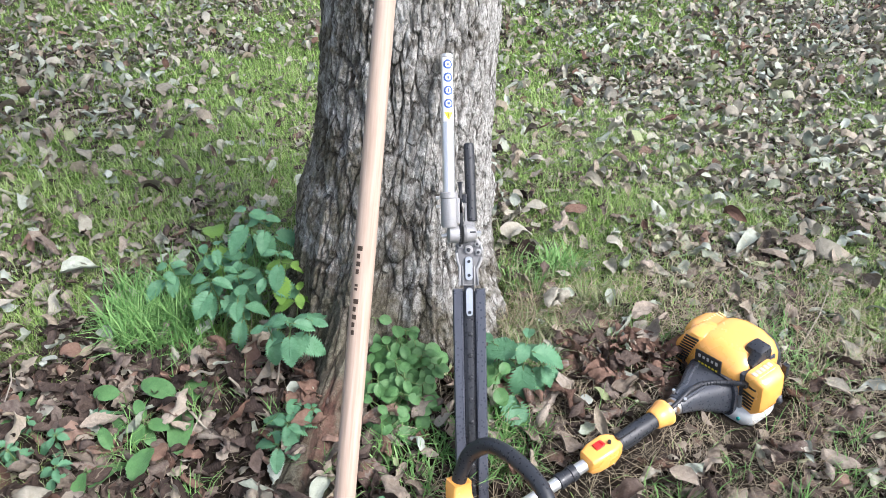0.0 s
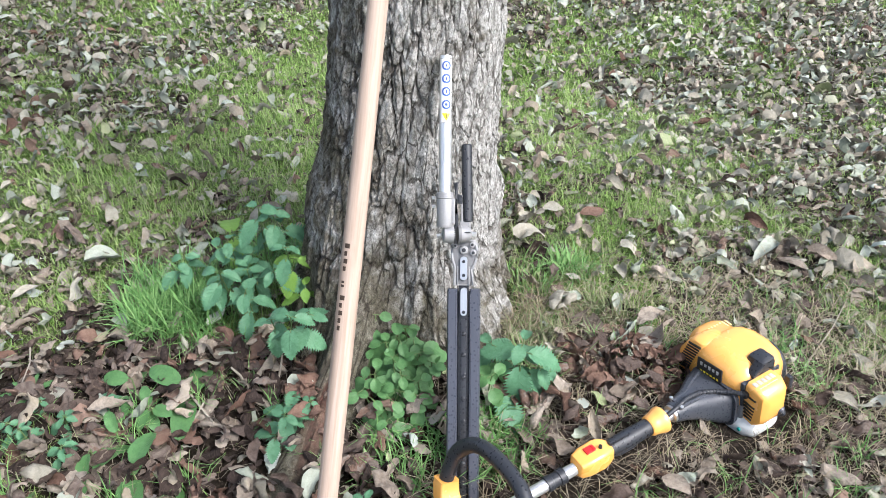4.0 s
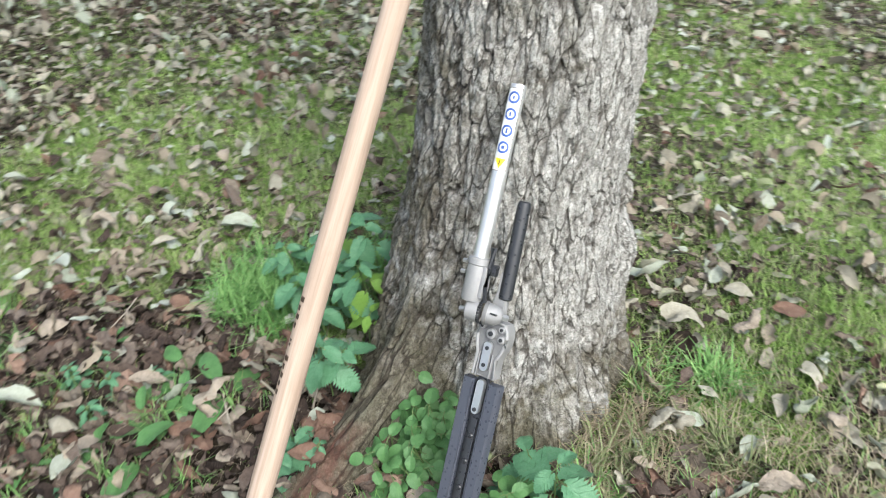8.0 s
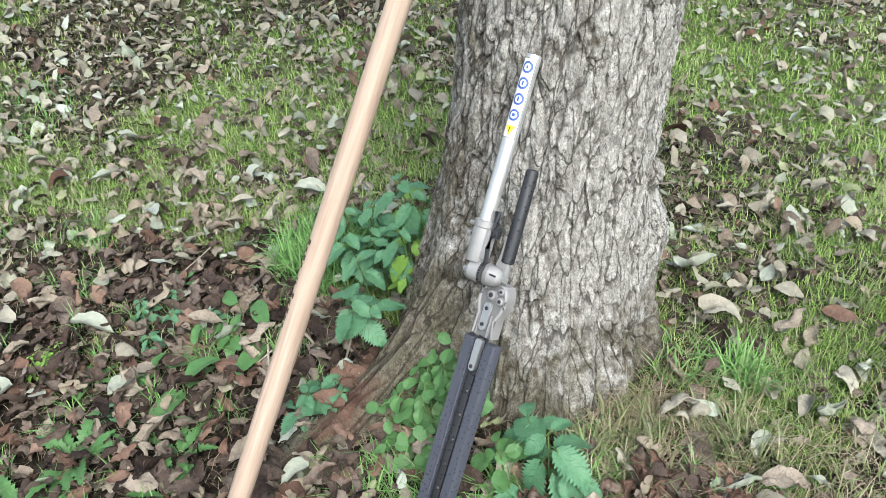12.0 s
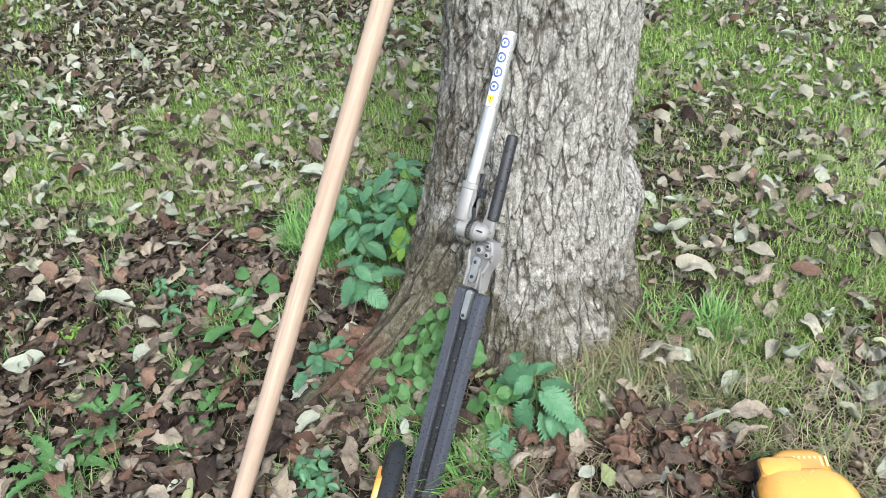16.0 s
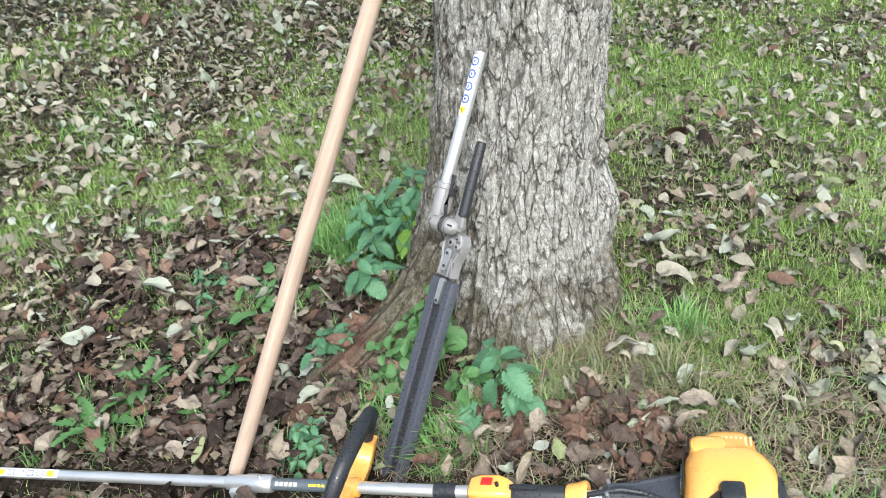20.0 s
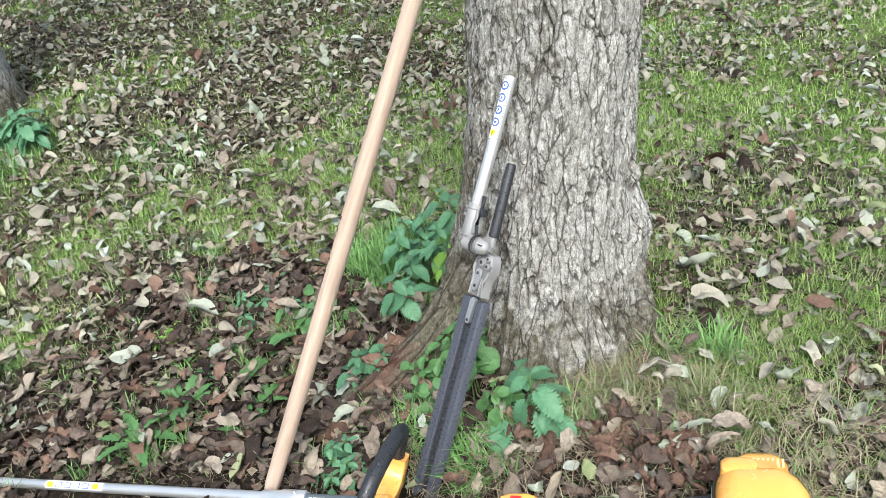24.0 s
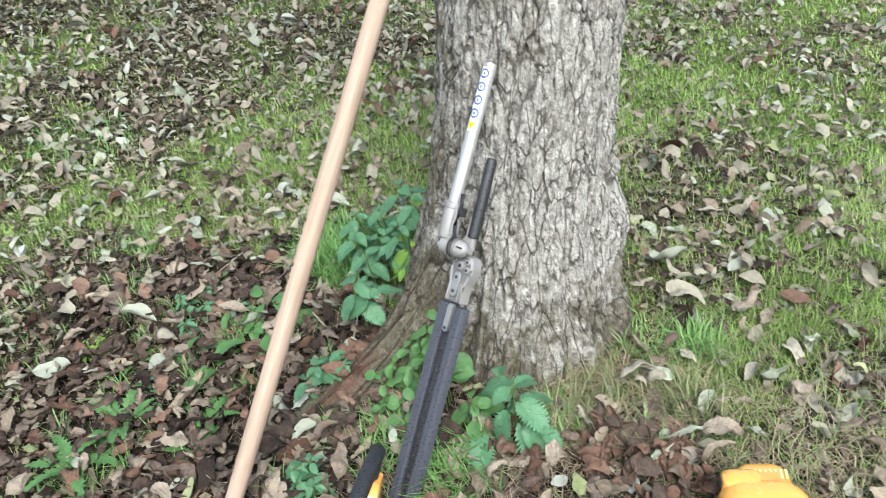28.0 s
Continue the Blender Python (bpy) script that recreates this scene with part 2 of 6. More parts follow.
def leaf_material(name, stops, vein=(0.25, 0.2, 0.14), rough=0.6, random_island=True, translucent=0.12, ribs=9.0, vein_mix=0.35, bump=0.5, pleat=0.0012, gloss=0.35, rumple=0.002):
    """A leaf: its tone differs from leaf to leaf, veins follow the leaf's own lengthwise and crosswise measure."""
    n = Nodes(name)
    if random_island:
        rnd = n.add("ShaderNodeNewGeometry").outputs["Random Per Island"]
    else:
        rnd = n.add("ShaderNodeObjectInfo").outputs["Random"]
    uv = n.add("ShaderNodeTexCoord").outputs["UV"]
    xy = n.add("ShaderNodeSeparateXYZ", Vector=uv)
    side = n.math("ABSOLUTE", n.math("SUBTRACT", xy.outputs[0], 0.5))
    line = n.math("FRACT", n.math("SUBTRACT", n.math("MULTIPLY", xy.outputs[1], ribs), n.math("MULTIPLY", side, ribs * 0.55)))
    line = n.math("ABSOLUTE", n.math("SUBTRACT", line, 0.5))
    ribsm = n.ramp(line, [(0.0, (1, 1, 1)), (0.12, (0, 0, 0))])
    mid = n.ramp(side, [(0.0, (1, 1, 1)), (0.035, (0, 0, 0))])
    veins = n.mix(1.0, ribsm, mid, "LIGHTEN")
    v = n.coord("Object")
    worn = n.ramp(n.noise(v, 90, 3, 0.6), [(0.40, (0, 0, 0)), (0.62, (1, 1, 1))])
    veins = n.mix(1.0, veins, worn, "MULTIPLY")
    blotch = n.noise(v, 75, 5, 0.72)
    tone = n.math("ADD", rnd, n.math("MULTIPLY_ADD", blotch, 0.9, -0.45))
    col = n.ramp(tone, stops)
    col = n.mix(n.math("MULTIPLY", n.noise(v, 260, 3, 0.7), 0.45), col, tuple(c * 0.45 for c in stops[0][1]))
    col = n.mix(n.math("MULTIPLY", veins, vein_mix), col, vein)
    normal = n.bump(veins, bump, pleat, n.bump(n.noise(v, 120, 4, 0.7), 0.9, rumple))
    return n.done(col, rough, 0, normal, gloss, translucent)


def blade_material(name, stops, rough=0.55):
    n = Nodes(name)
    rnd = n.add("ShaderNodeNewGeometry").outputs["Random Per Island"]
    v = n.coord("Object")
    tone = n.math("ADD", n.math("MULTIPLY", rnd, 0.6), n.math("MULTIPLY_ADD", n.noise(v, 3.0, 3), 0.9, -0.25))
    return n.done(n.ramp(tone, stops), rough, 0, None, 0.3, 0.25)


def wood_material():
    n = Nodes("ash_wood")
    v = n.coord("Object", (1, 1, 0.05))
    grain = n.noise(v, 170, 4, 0.6, 0.4)
    wide = n.noise(v, 38, 3, 0.5, 0.8)
    col = n.ramp(n.math("MULTIPLY_ADD", grain, 0.45, n.math("MULTIPLY", wide, 0.55)), [(0.35, (0.315, 0.232, 0.178)), (0.5, (0.415, 0.318, 0.252)), (0.68, (0.51, 0.410, 0.342))])
    dirt = n.ramp(n.noise(n.coord("Object"), 16, 4, 0.6), [(0.62, (0, 0, 0)), (0.8, (1, 1, 1))])
    col = n.mix(n.math("MULTIPLY", dirt, 0.3), col, (0.28, 0.20, 0.14))
    return n.done(col, 0.62, 0, n.bump(grain, 0.25, 0.0006), 0.4)


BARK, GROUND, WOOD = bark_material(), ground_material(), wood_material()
BROWN = leaf_material("brown_leaf", [(0.0, (0.030, 0.022, 0.019)), (0.32, (0.078, 0.056, 0.046)), (0.66, (0.155, 0.118, 0.098)), (0.92, (0.262, 0.218, 0.186)), (1.0, (0.195, 0.125, 0.094))], (0.25, 0.20, 0.155), vein_mix=0.26, bump=0.9, pleat=0.0016, rough=0.8, gloss=0.15, translucent=0.05, rumple=0.006)
DUN = leaf_material("dun_leaf", [(0.0, (0.124, 0.099, 0.076)), (0.35, (0.285, 0.236, 0.187)), (0.7, (0.467, 0.406, 0.333)), (1.0, (0.365, 0.314, 0.226))], (0.17, 0.145, 0.115), vein_mix=0.28, bump=0.9, pleat=0.0016, rough=0.8, gloss=0.18, translucent=0.06, rumple=0.006)
RUST = leaf_material("rust_leaf", [(0.0, (0.085, 0.050, 0.037)), (0.5, (0.205, 0.124, 0.092)), (1.0, (0.35, 0.24, 0.185))], (0.32, 0.22, 0.15), vein_mix=0.30, bump=0.9, rough=0.8, gloss=0.18, translucent=0.06, rumple=0.006)
TAN = leaf_material("tan_leaf", [(0.0, (0.218, 0.199, 0.153)), (0.4, (0.365, 0.342, 0.276)), (0.75, (0.510, 0.488, 0.404)), (1.0, (0.384, 0.398, 0.292))], (0.240, 0.206, 0.159), vein_mix=0.16, bump=0.8, rough=0.75, gloss=0.2, rumple=0.004)
PALE = leaf_material("pale_leaf", [(0.0, (0.259, 0.292, 0.220)), (0.4, (0.380, 0.413, 0.336)), (0.8, (0.533, 0.567, 0.484)), (1.0, (0.330, 0.385, 0.270))], (0.291, 0.311, 0.229), vein_mix=0.18, bump=0.8, rough=0.75, gloss=0.2, rumple=0.003)
WHITE = leaf_material("white_leaf", [(0.0, (0.38, 0.42, 0.36)), (1.0, (0.54, 0.58, 0.52))], (0.42, 0.46, 0.38), vein_mix=0.15)
LIME = leaf_material("yellow_green_leaf", [(0.0, (0.23, 0.27, 0.13)), (0.5, (0.33, 0.37, 0.20)), (1.0, (0.43, 0.44, 0.28))], (0.52, 0.54, 0.34))
NETTLE = leaf_material("nettle_leaf", [(0.0, (0.055, 0.165, 0.082)), (0.5, (0.115, 0.280, 0.145)), (1.0, (0.215, 0.42, 0.25))], (0.040, 0.115, 0.05), 0.46, True, 0.2, 6.0, 0.30, 0.8)
HERB = leaf_material("herb_leaf", [(0.0, (0.060, 0.16, 0.055)), (0.5, (0.105, 0.24, 0.082)), (1.0, (0.17, 0.33, 0.125))], (0.05, 0.12, 0.045), 0.42, True, 0.2, 4.0, 0.25)
LIMEHERB = leaf_material("yellow_green_nettle", [(0.0, (0.14, 0.30, 0.045)), (1.0, (0.26, 0.43, 0.085))], (0.2, 0.32, 0.1), 0.5, True, 0.25, 6.0, 0.3)
GRASS = blade_material("grass_blade", [(0.1, (0.100, 0.190, 0.034)), (0.4, (0.215, 0.350, 0.082)), (0.7, (0.34, 0.485, 0.15)), (0.95, (0.52, 0.58, 0.30))])
TUFT = blade_material("long_grass_blade", [(0.1, (0.075, 0.18, 0.050)), (0.5, (0.175, 0.35, 0.105)), (0.9, (0.33, 0.51, 0.20))])
OLIVE = blade_material("half_dry_grass", [(0.1, (0.115, 0.155, 0.065)), (0.5, (0.235, 0.270, 0.13)), (0.9, (0.42, 0.425, 0.27))])
STRAW = blade_material("dry_grass", [(0.1, (0.192, 0.149, 0.094)), (0.5, (0.358, 0.302, 0.205)), (0.9, (0.516, 0.457, 0.338))])
HAY = blade_material("dead_grass_fibre", [(0.1, (0.14, 0.115, 0.083)), (0.5, (0.285, 0.242, 0.178)), (0.9, (0.45, 0.395, 0.30))], 0.8)
STEM = plain("green_stem", (0.06, 0.12, 0.03), (0.14, 0.20, 0.07), 60, 0.6)
TWIG = plain("dead_twig", (0.20, 0.17, 0.135), (0.44, 0.40, 0.33), 50, 0.85, bump=0.5)
ALU = plain("anodised_aluminium", (0.66, 0.67, 0.68), (0.78, 0.79, 0.80), 25, 0.34, 0.75, 0.1, stretch=(1, 1, 0.1))
CAST = plain("cast_alloy", (0.25, 0.25, 0.255), (0.40, 0.40, 0.40), 45, 0.60, 0.45, 0.6, 0.0010, 420)
# cast alloy again, with the shade of recesses put into its colour
CASTDARK = plain("shaded_cast_alloy_recess", (0.15, 0.15, 0.155), (0.25, 0.25, 0.25), 45, 0.65, 0.4, 0.6, 0.0010, 420)
STEEL = plain("zinc_steel", (0.50, 0.51, 0.52), (0.64, 0.65, 0.66), 60, 0.33, 0.85, 0.2)
DARKSTEEL = plain("oiled_blade_steel", (0.018, 0.019, 0.022), (0.045, 0.047, 0.052), 25, 0.32, 0.15, 0.3, wet=0.3)
SHEATH = plain("grey_black_plastic", (0.042, 0.047, 0.064), (0.072, 0.079, 0.102), 18, 0.42, 0, 0.25, fine=420, wet=0.25)
BLACK = plain("black_rubber", (0.014, 0.016, 0.020), (0.032, 0.035, 0.042), 30, 0.46, 0, 0.3, fine=380, wet=0.45)
SLATE = plain("slate_print", (0.075, 0.095, 0.115), (0.10, 0.125, 0.145), 40, 0.4)
GREY = plain("grey_housing_plastic", (0.030, 0.034, 0.043), (0.072, 0.079, 0.094), 22, 0.36, 0, 0.4, fine=300, wet=0.3)
YELLOW = plain("yellow_plastic", (0.90, 0.415, 0.075), (0.94, 0.480, 0.125), 8, 0.25, 0, 0.12, fine=500, specular=1.0)
CREAM = plain("pale_moulded_grooves", (0.90, 0.68, 0.26), (0.92, 0.74, 0.36), 20, 0.5)
TANK = plain("white_tank_plastic", (0.62, 0.65, 0.63), (0.74, 0.76, 0.74), 14, 0.35, 0, 0.1)
DARK = plain("dark_recess", (0.012, 0.011, 0.010), (0.022, 0.02, 0.018), 40, 0.7)
LABEL = plain("white_sticker", (0.76, 0.77, 0.77), (0.82, 0.83, 0.83), 60, 0.35)
BLUE = plain("blue_print", (0.035, 0.085, 0.33), (0.05, 0.12, 0.40), 60, 0.35)
SIGNAL = plain("yellow_print", (0.78, 0.60, 0.02), (0.82, 0.66, 0.03), 60, 0.35)
INK = plain("burnt_print", (0.03, 0.017, 0.010), (0.06, 0.035, 0.02), 60, 0.6)
RED = plain("red_switch", (0.60, 0.02, 0.02), (0.68, 0.03, 0.025), 60, 0.35)
TEAL = plain("teal_dot", (0.0, 0.30, 0.26), (0.0, 0.34, 0.30), 60, 0.4)
SILVERPRINT = plain("silver_print", (0.40, 0.39, 0.36), (0.48, 0.47, 0.44), 60, 0.4)


# ---- building helpers ----
def mesh_of(name, bm, material, smooth=True):
    me = bpy.data.meshes.new(name)
    bm.normal_update()
    bm.to_mesh(me)
    bm.free()
    for m in material if isinstance(material, (list, tuple)) else (material,):
        me.materials.append(m)
    if smooth:
        me.shade_smooth()
        me.set_sharp_from_angle(angle=radians(38))
    return me


def part(name, bm, material, parent, label=""):
    ob = new(name, mesh_of(name, bm, material))
    ob.parent = parent
    return tagged(ob, label)


def thing(name, m, label, category, group="", kind=""):
    ob = new(name)
    ob.empty_display_size = 0.05
    ob.matrix_world = m
    return tagged(ob, label, category, group, kind)


def frame_along(a, ahead, toward):
    """A pose at a: z along ahead, y turned away from toward, x to the side."""
    z = Vector(ahead).normalized()
    y = -(Vector(toward) - z * Vector(toward).dot(z)).normalized()
    x = y.cross(z)
    return Matrix.Translation(a) @ Matrix((x, y, z)).transposed().to_4x4()


def rrect(hx, hy, r, n=4, cx=0.0, cy=0.0):
    """The points of a rounded rectangle."""
    r = min(r, hx * 0.999, hy * 0.999)
    out = []
    for k, (sx, sy) in enumerate(((1, 1), (-1, 1), (-1, -1), (1, -1))):
        for j in range(n + 1):
            a = math.pi / 2 * (k + j / n)
            out.append((cx + sx * (hx - r) + r * math.cos(a), cy + sy * (hy - r) + r * math.sin(a)))
    return out


def loft(bm, rings, cap=True):
    rows = [[bm.verts.new(p) for p in ring] for ring in rings]
    for a, b in zip(rows, rows[1:]):
        n = len(a)
        for i in range(n):
            bm.faces.new((a[i], a[(i + 1) % n], b[(i + 1) % n], b[i]))
    if cap:
        bm.faces.new(rows[0][::-1])
        bm.faces.new(rows[-1])
    bmesh.ops.recalc_face_normals(bm, faces=bm.faces[:])
    return bm


def circle(c, ax, r, n, squash=1.0):
    z = Vector(ax).normalized()
    x = z.orthogonal().normalized()
    y = z.cross(x)
    return [Vector(c) + r * (x * math.cos(2 * math.pi * i / n) + y * squash * math.sin(2 * math.pi * i / n)) for i in range(n)]


def lathe(profile, n=20, axis=(0, 0, 1), origin=(0, 0, 0), bm=None):
    """A turned body from (distance along the axis, radius)."""
    bm = bm or bmesh.new()
    z = Vector(axis).normalized()
    return loft(bm, [circle(Vector(origin) + z * s, z, max(r, 1e-4), n) for s, r in profile])


def rod(a, b, r, n=14, edge=0.0, bm=None):
    a, b = Vector(a), Vector(b)
    d = (b - a).length
    e = edge or r * 0.12
    return lathe([(0, r - e), (e, r), (d - e, r), (d, r - e)], n, b - a, a, bm)


def sweep(points, radius, n=10, squash=1.0, bm=None, up=(0, 0, 1)):
    """A tube along points; radius may be a function of 0..1."""
    bm = bm or bmesh.new()
    pts = [Vector(p) for p in points]
    rings = []
    for i, p in enumerate(pts):
        t = (pts[min(i + 1, len(pts) - 1)] - pts[max(i - 1, 0)]).normalized()
        x = t.cross(Vector(up))
        x = (x if x.length > 1e-3 else t.orthogonal()).normalized()
        y = x.cross(t)
        r = radius(i / (len(pts) - 1)) if callable(radius) else radius
        rings.append([p + r * (x * math.cos(2 * math.pi * k / n) + y * squash * math.sin(2 * math.pi * k / n)) for k in range(n)])
    return loft(bm, rings)


def box(c, size, bevel=0.001, bm=None, turn=None, segments=2):
    bm = bm or bmesh.new()
    got = bmesh.ops.create_cube(bm, size=1.0)["verts"]
    m = Matrix.Translation(c) @ (turn.to_4x4() if turn else Matrix()) @ Matrix.Diagonal((*size, 1))
    bmesh.ops.transform(bm, matrix=m, verts=got)
    if bevel:
        edges = {e for v in got for e in v.link_edges}
        bmesh.ops.bevel(bm, geom=list(edges), offset=bevel, segments=segments, affect="EDGES", profile=0.6)
    return bm


def prism(outline, y0, y1, bevel=0.001, bm=None, plane="xz"):
    """An outline in the x-z plane (or x-y), thick from y0 to y1, its rim softened."""
    bm = bm or bmesh.new()
    c = Vector((sum(p[0] for p in outline) / len(outline), sum(p[1] for p in outline) / len(outline)))
    rings = []
    s = 1 if y1 > y0 else -1
    for y, k in ((y0, 0), (y1 - s * bevel, 0), (y1, bevel)):
        ring = []
        for p in outline:
            q = Vector(p)
            q -= (q - c).normalized() * k
            ring.append((q.x, y, q.y) if plane == "xz" else (q.x, q.y, y))
        rings.append(ring)
    return loft(bm, rings)


def smooth01(x):
    x = min(max(x, 0.0), 1.0)
    return x * x * (3 - 2 * x)


class Field:
    """Smooth random values over the plan."""

    def __init__(self, seed, size=64):
        self.g, self.n = np.random.default_rng(seed).random((size, size)), size

    def __call__(self, x, y, scale):
        x, y = np.asarray(x, float) * scale, np.asarray(y, float) * scale
        i, j = np.floor(x).astype(int), np.floor(y).astype(int)
        u, v = x - i, y - j
        u, v = u * u * (3 - 2 * u), v * v * (3 - 2 * v)
        g, n = self.g, self.n
        a = g[i % n, j % n] * (1 - u) + g[(i + 1) % n, j % n] * u
        b = g[i % n, (j + 1) % n] * (1 - u) + g[(i + 1) % n, (j + 1) % n] * u
        return a * (1 - v) + b * v


relief, greens, litter = Field(3), Field(11), Field(23)


def height(x, y):
    """The lie of the land: a low mound about the tree that falls away towards the tools and behind."""
    x, y = np.asarray(x, float), np.asarray(y, float)
    ease = lambda t: np.clip(t, 0, 1) ** 2 * (3 - 2 * np.clip(t, 0, 1))
    wx = ease((x + 0.75) / 0.45)
    fall = -0.080 * ease((1.30 - y) / 0.24) * wx - 0.115 * ease((1.0 - y) / 0.62) * (1 - wx) - 0.045 * ease((0.78 - y) / 0.35) * wx
    fall = fall - 0.045 * np.exp(-(((x - 0.78) / 0.24) ** 2 + ((y - 1.36) / 0.2) ** 2)) * (1 - ease((1.30 - y) / 0.24))
    fall = fall - 0.30 * ease((y - 1.95) / 2.0) * ease((x + 1.7) / 2.4) - 0.10 * ease((y - 2.4) / 1.6) * (1 - ease((x + 1.7) / 2.4)) * ease((x + 3.2) / 1.5)
    fall = fall - 0.016 * np.exp(-(((x - 0.158) / 0.05) ** 2 + ((y - 1.07) / 0.05) ** 2))
    left = np.clip(-x - 1.9, 0, 5.2)
    fall = fall + 0.20 * left * left / (left + 0.35)
    bumps = 0.022 * (relief(x, y, 2.3) - 0.5) + 0.014 * (relief(x + 7, y + 3, 7.0) - 0.5)
    return fall + bumps


def bare_ground(x, y):
    """Where leaf litter and soil take over from the grass, 0 to 1: about the tools and in front of the tree."""
    x, y = np.asarray(x, float), np.asarray(y, float)
    ease = lambda t: np.clip(t, 0, 1) ** 2 * (3 - 2 * np.clip(t, 0, 1))
    wander = 0.22 * (greens(x + 2, y + 4, 2.6) - 0.5) + 0.2 * (greens(x, y, 8.0) - 0.5)
    tree = np.exp(-(((x + 0.5) / 0.45) ** 2))
    wander = wander * (1 - 0.6 * tree)
    edge = 1.53 + 0.12 * ease((x - 0.15) / 0.3) + 0.03 * tree
    return ease((edge + wander - y) / (0.30 - 0.15 * tree)) * ease((x + 1.7 + 2 * wander) / 0.8) * ease((1.7 + wander - x) / 0.6) * ease((y + 1.0 + 2 * wander) / 0.7)


def drifts(x, y):
    """Where fallen leaves have blown together, 0 to 1."""
    d = 0.5 * litter(x, y, 2.1) + 0.5 * litter(x + 3, y + 8, 5.2)
    return np.clip((d - 0.28) / 0.44, 0, 1)


def lawn(x, y):
    """How green the ground is, 0 to 1."""
    x, y = np.asarray(x, float), np.asarray(y, float)
    g = 0.45 * greens(x, y, 1.3) + 0.55 * greens(x + 5, y + 9, 4.2)
    return np.clip(0.62 + 1.25 * (g - 0.5) + 0.20 * (0.6 - drifts(x, y)) - 0.72 * bare_ground(x, y) - 0.24 * np.clip((x - 0.5) / 0.5, 0, 1) * np.clip((y - 1.6) / 0.4, 0, 1) - 0.13 * np.clip((-0.9 - x) / 0.6, 0, 1) + 0.1 * np.exp(-(((x - 0.40) / 0.16) ** 2 + ((y - 1.84) / 0.14) ** 2)), 0, 1)


# ---- ground ----
def build_ground():
    n = 260
    k = np.linspace(-1, 1, n)
    gx = -0.3 + 1.05 * np.sinh(k * 7.6)
    gy = 1.6 + 1.05 * np.sinh(k * 7.6)
    x, y = np.meshgrid(gx, gy, indexing="ij")
    z = height(x, y)
    co = np.stack([x, y, z], -1).reshape(-1, 3)
    i = np.arange(n * n).reshape(n, n)
    quads = np.stack([i[:-1, :-1], i[1:, :-1], i[1:, 1:], i[:-1, 1:]], -1).reshape(-1, 4)
    me = bpy.data.meshes.new("ground")
    me.from_pydata(co.tolist(), [], quads.tolist())
    at = me.attributes.new("lawn", "FLOAT", "POINT")
    at.data.foreach_set("value", lawn(co[:, 0], co[:, 1]).astype(np.float32))
    at = me.attributes.new("litter", "FLOAT", "POINT")
    at.data.foreach_set("value", bare_ground(co[:, 0], co[:, 1]).astype(np.float32))
    me.materials.append(GROUND)
    me.shade_smooth()
    tagged(new("ground", me), "mossy brown soil under grass and leaf litter", "ground", kind="structure")


build_ground()


def joined(name, pieces, materials, smooth=True):
    """One mesh from pieces (vertices, quads, uv, material number)."""
    cos, faces, uvs, mats, base = [], [], [], [], 0
    for co, quads, uv, m in pieces:
        cos.append(co)
        faces.append(quads + base)
        uvs.append(uv[quads.reshape(-1)])
        mats.append(np.full(len(quads), m))
        base += len(co)
    co, quads, uv, mi = np.concatenate(cos), np.concatenate(faces), np.concatenate(uvs), np.concatenate(mats)
    me = bpy.data.meshes.new(name)
    me.vertices.add(len(co))
    me.vertices.foreach_set("co", co.astype(np.float32).ravel())
    me.loops.add(quads.size)
    me.loops.foreach_set("vertex_index", quads.astype(np.int32).ravel())
    me.polygons.add(len(quads))
    me.polygons.foreach_set("loop_start", np.arange(0, quads.size, 4, dtype=np.int32))
    layer = me.uv_layers.new(name="measure")
    layer.data.foreach_set("uv", uv.astype(np.float32).ravel())
    for m in materials:
        me.materials.append(m)
    me.polygons.foreach_set("material_index", mi.astype(np.int32))
    me.update(calc_edges=True)
    me.validate()
    if smooth:
        me.shade_smooth()
    return me


def turned(co, m):
    a = np.array(m)
    return co @ a[:3, :3].T + a[:3, 3]


# ---- trees ----
def around(a, b):
    return (a - b + math.pi) % (2 * math.pi) - math.pi


LOBES = ((-104, 8, 0.265, 0.155), (-128, 13, 0.06, 0.22), (-168, 20, 0.065, 0.22), (-33, 11, 0.075, 0.16), (-5, 9, 0.05, 0.2), (20, 11, 0.055, 0.20), (48, 13, 0.05, 0.2), (-66, 10, 0.045, 0.13), (100, 25, 0.08, 0.2), (165, 20, 0.05, 0.2))
# burrs on the bark: angle, width in degrees, height, half height, how far they stand out
BURRS = ((34, 15, 0.29, 0.07, 0.036), (-172, 16, 0.33, 0.085, 0.026), (-140, 12, 0.22, 0.08, 0.015), (8, 10, 0.16, 0.06, 0.012))


def trunk_radius(a, z):
    zz = max(z, -0.12)
    r = 0.200 - 0.013 * z + 0.045 * math.exp(-zz / 0.2)
    for deg, wide, high, fade in LOBES:
        d = around(a, radians(deg)) / radians(wide)
        r += high * math.exp(-d * d / 2) * math.exp(-zz / fade)
    for deg, wide, at, tall, out in BURRS:
        d = around(a, radians(deg)) / radians(wide)
        r += out * math.exp(-d * d / 2 - ((z - at) / tall) ** 2)
    # folds that run up from the roots
    fold = noise.noise(Vector((math.cos(a) * 4.6, math.sin(a) * 4.6, z * 0.8 + 4.0)))
    return r + (0.55 - 2.6 * abs(fold) ** 0.8) * 0.024 * math.exp(-max(zz - 0.05, 0) / 0.20)


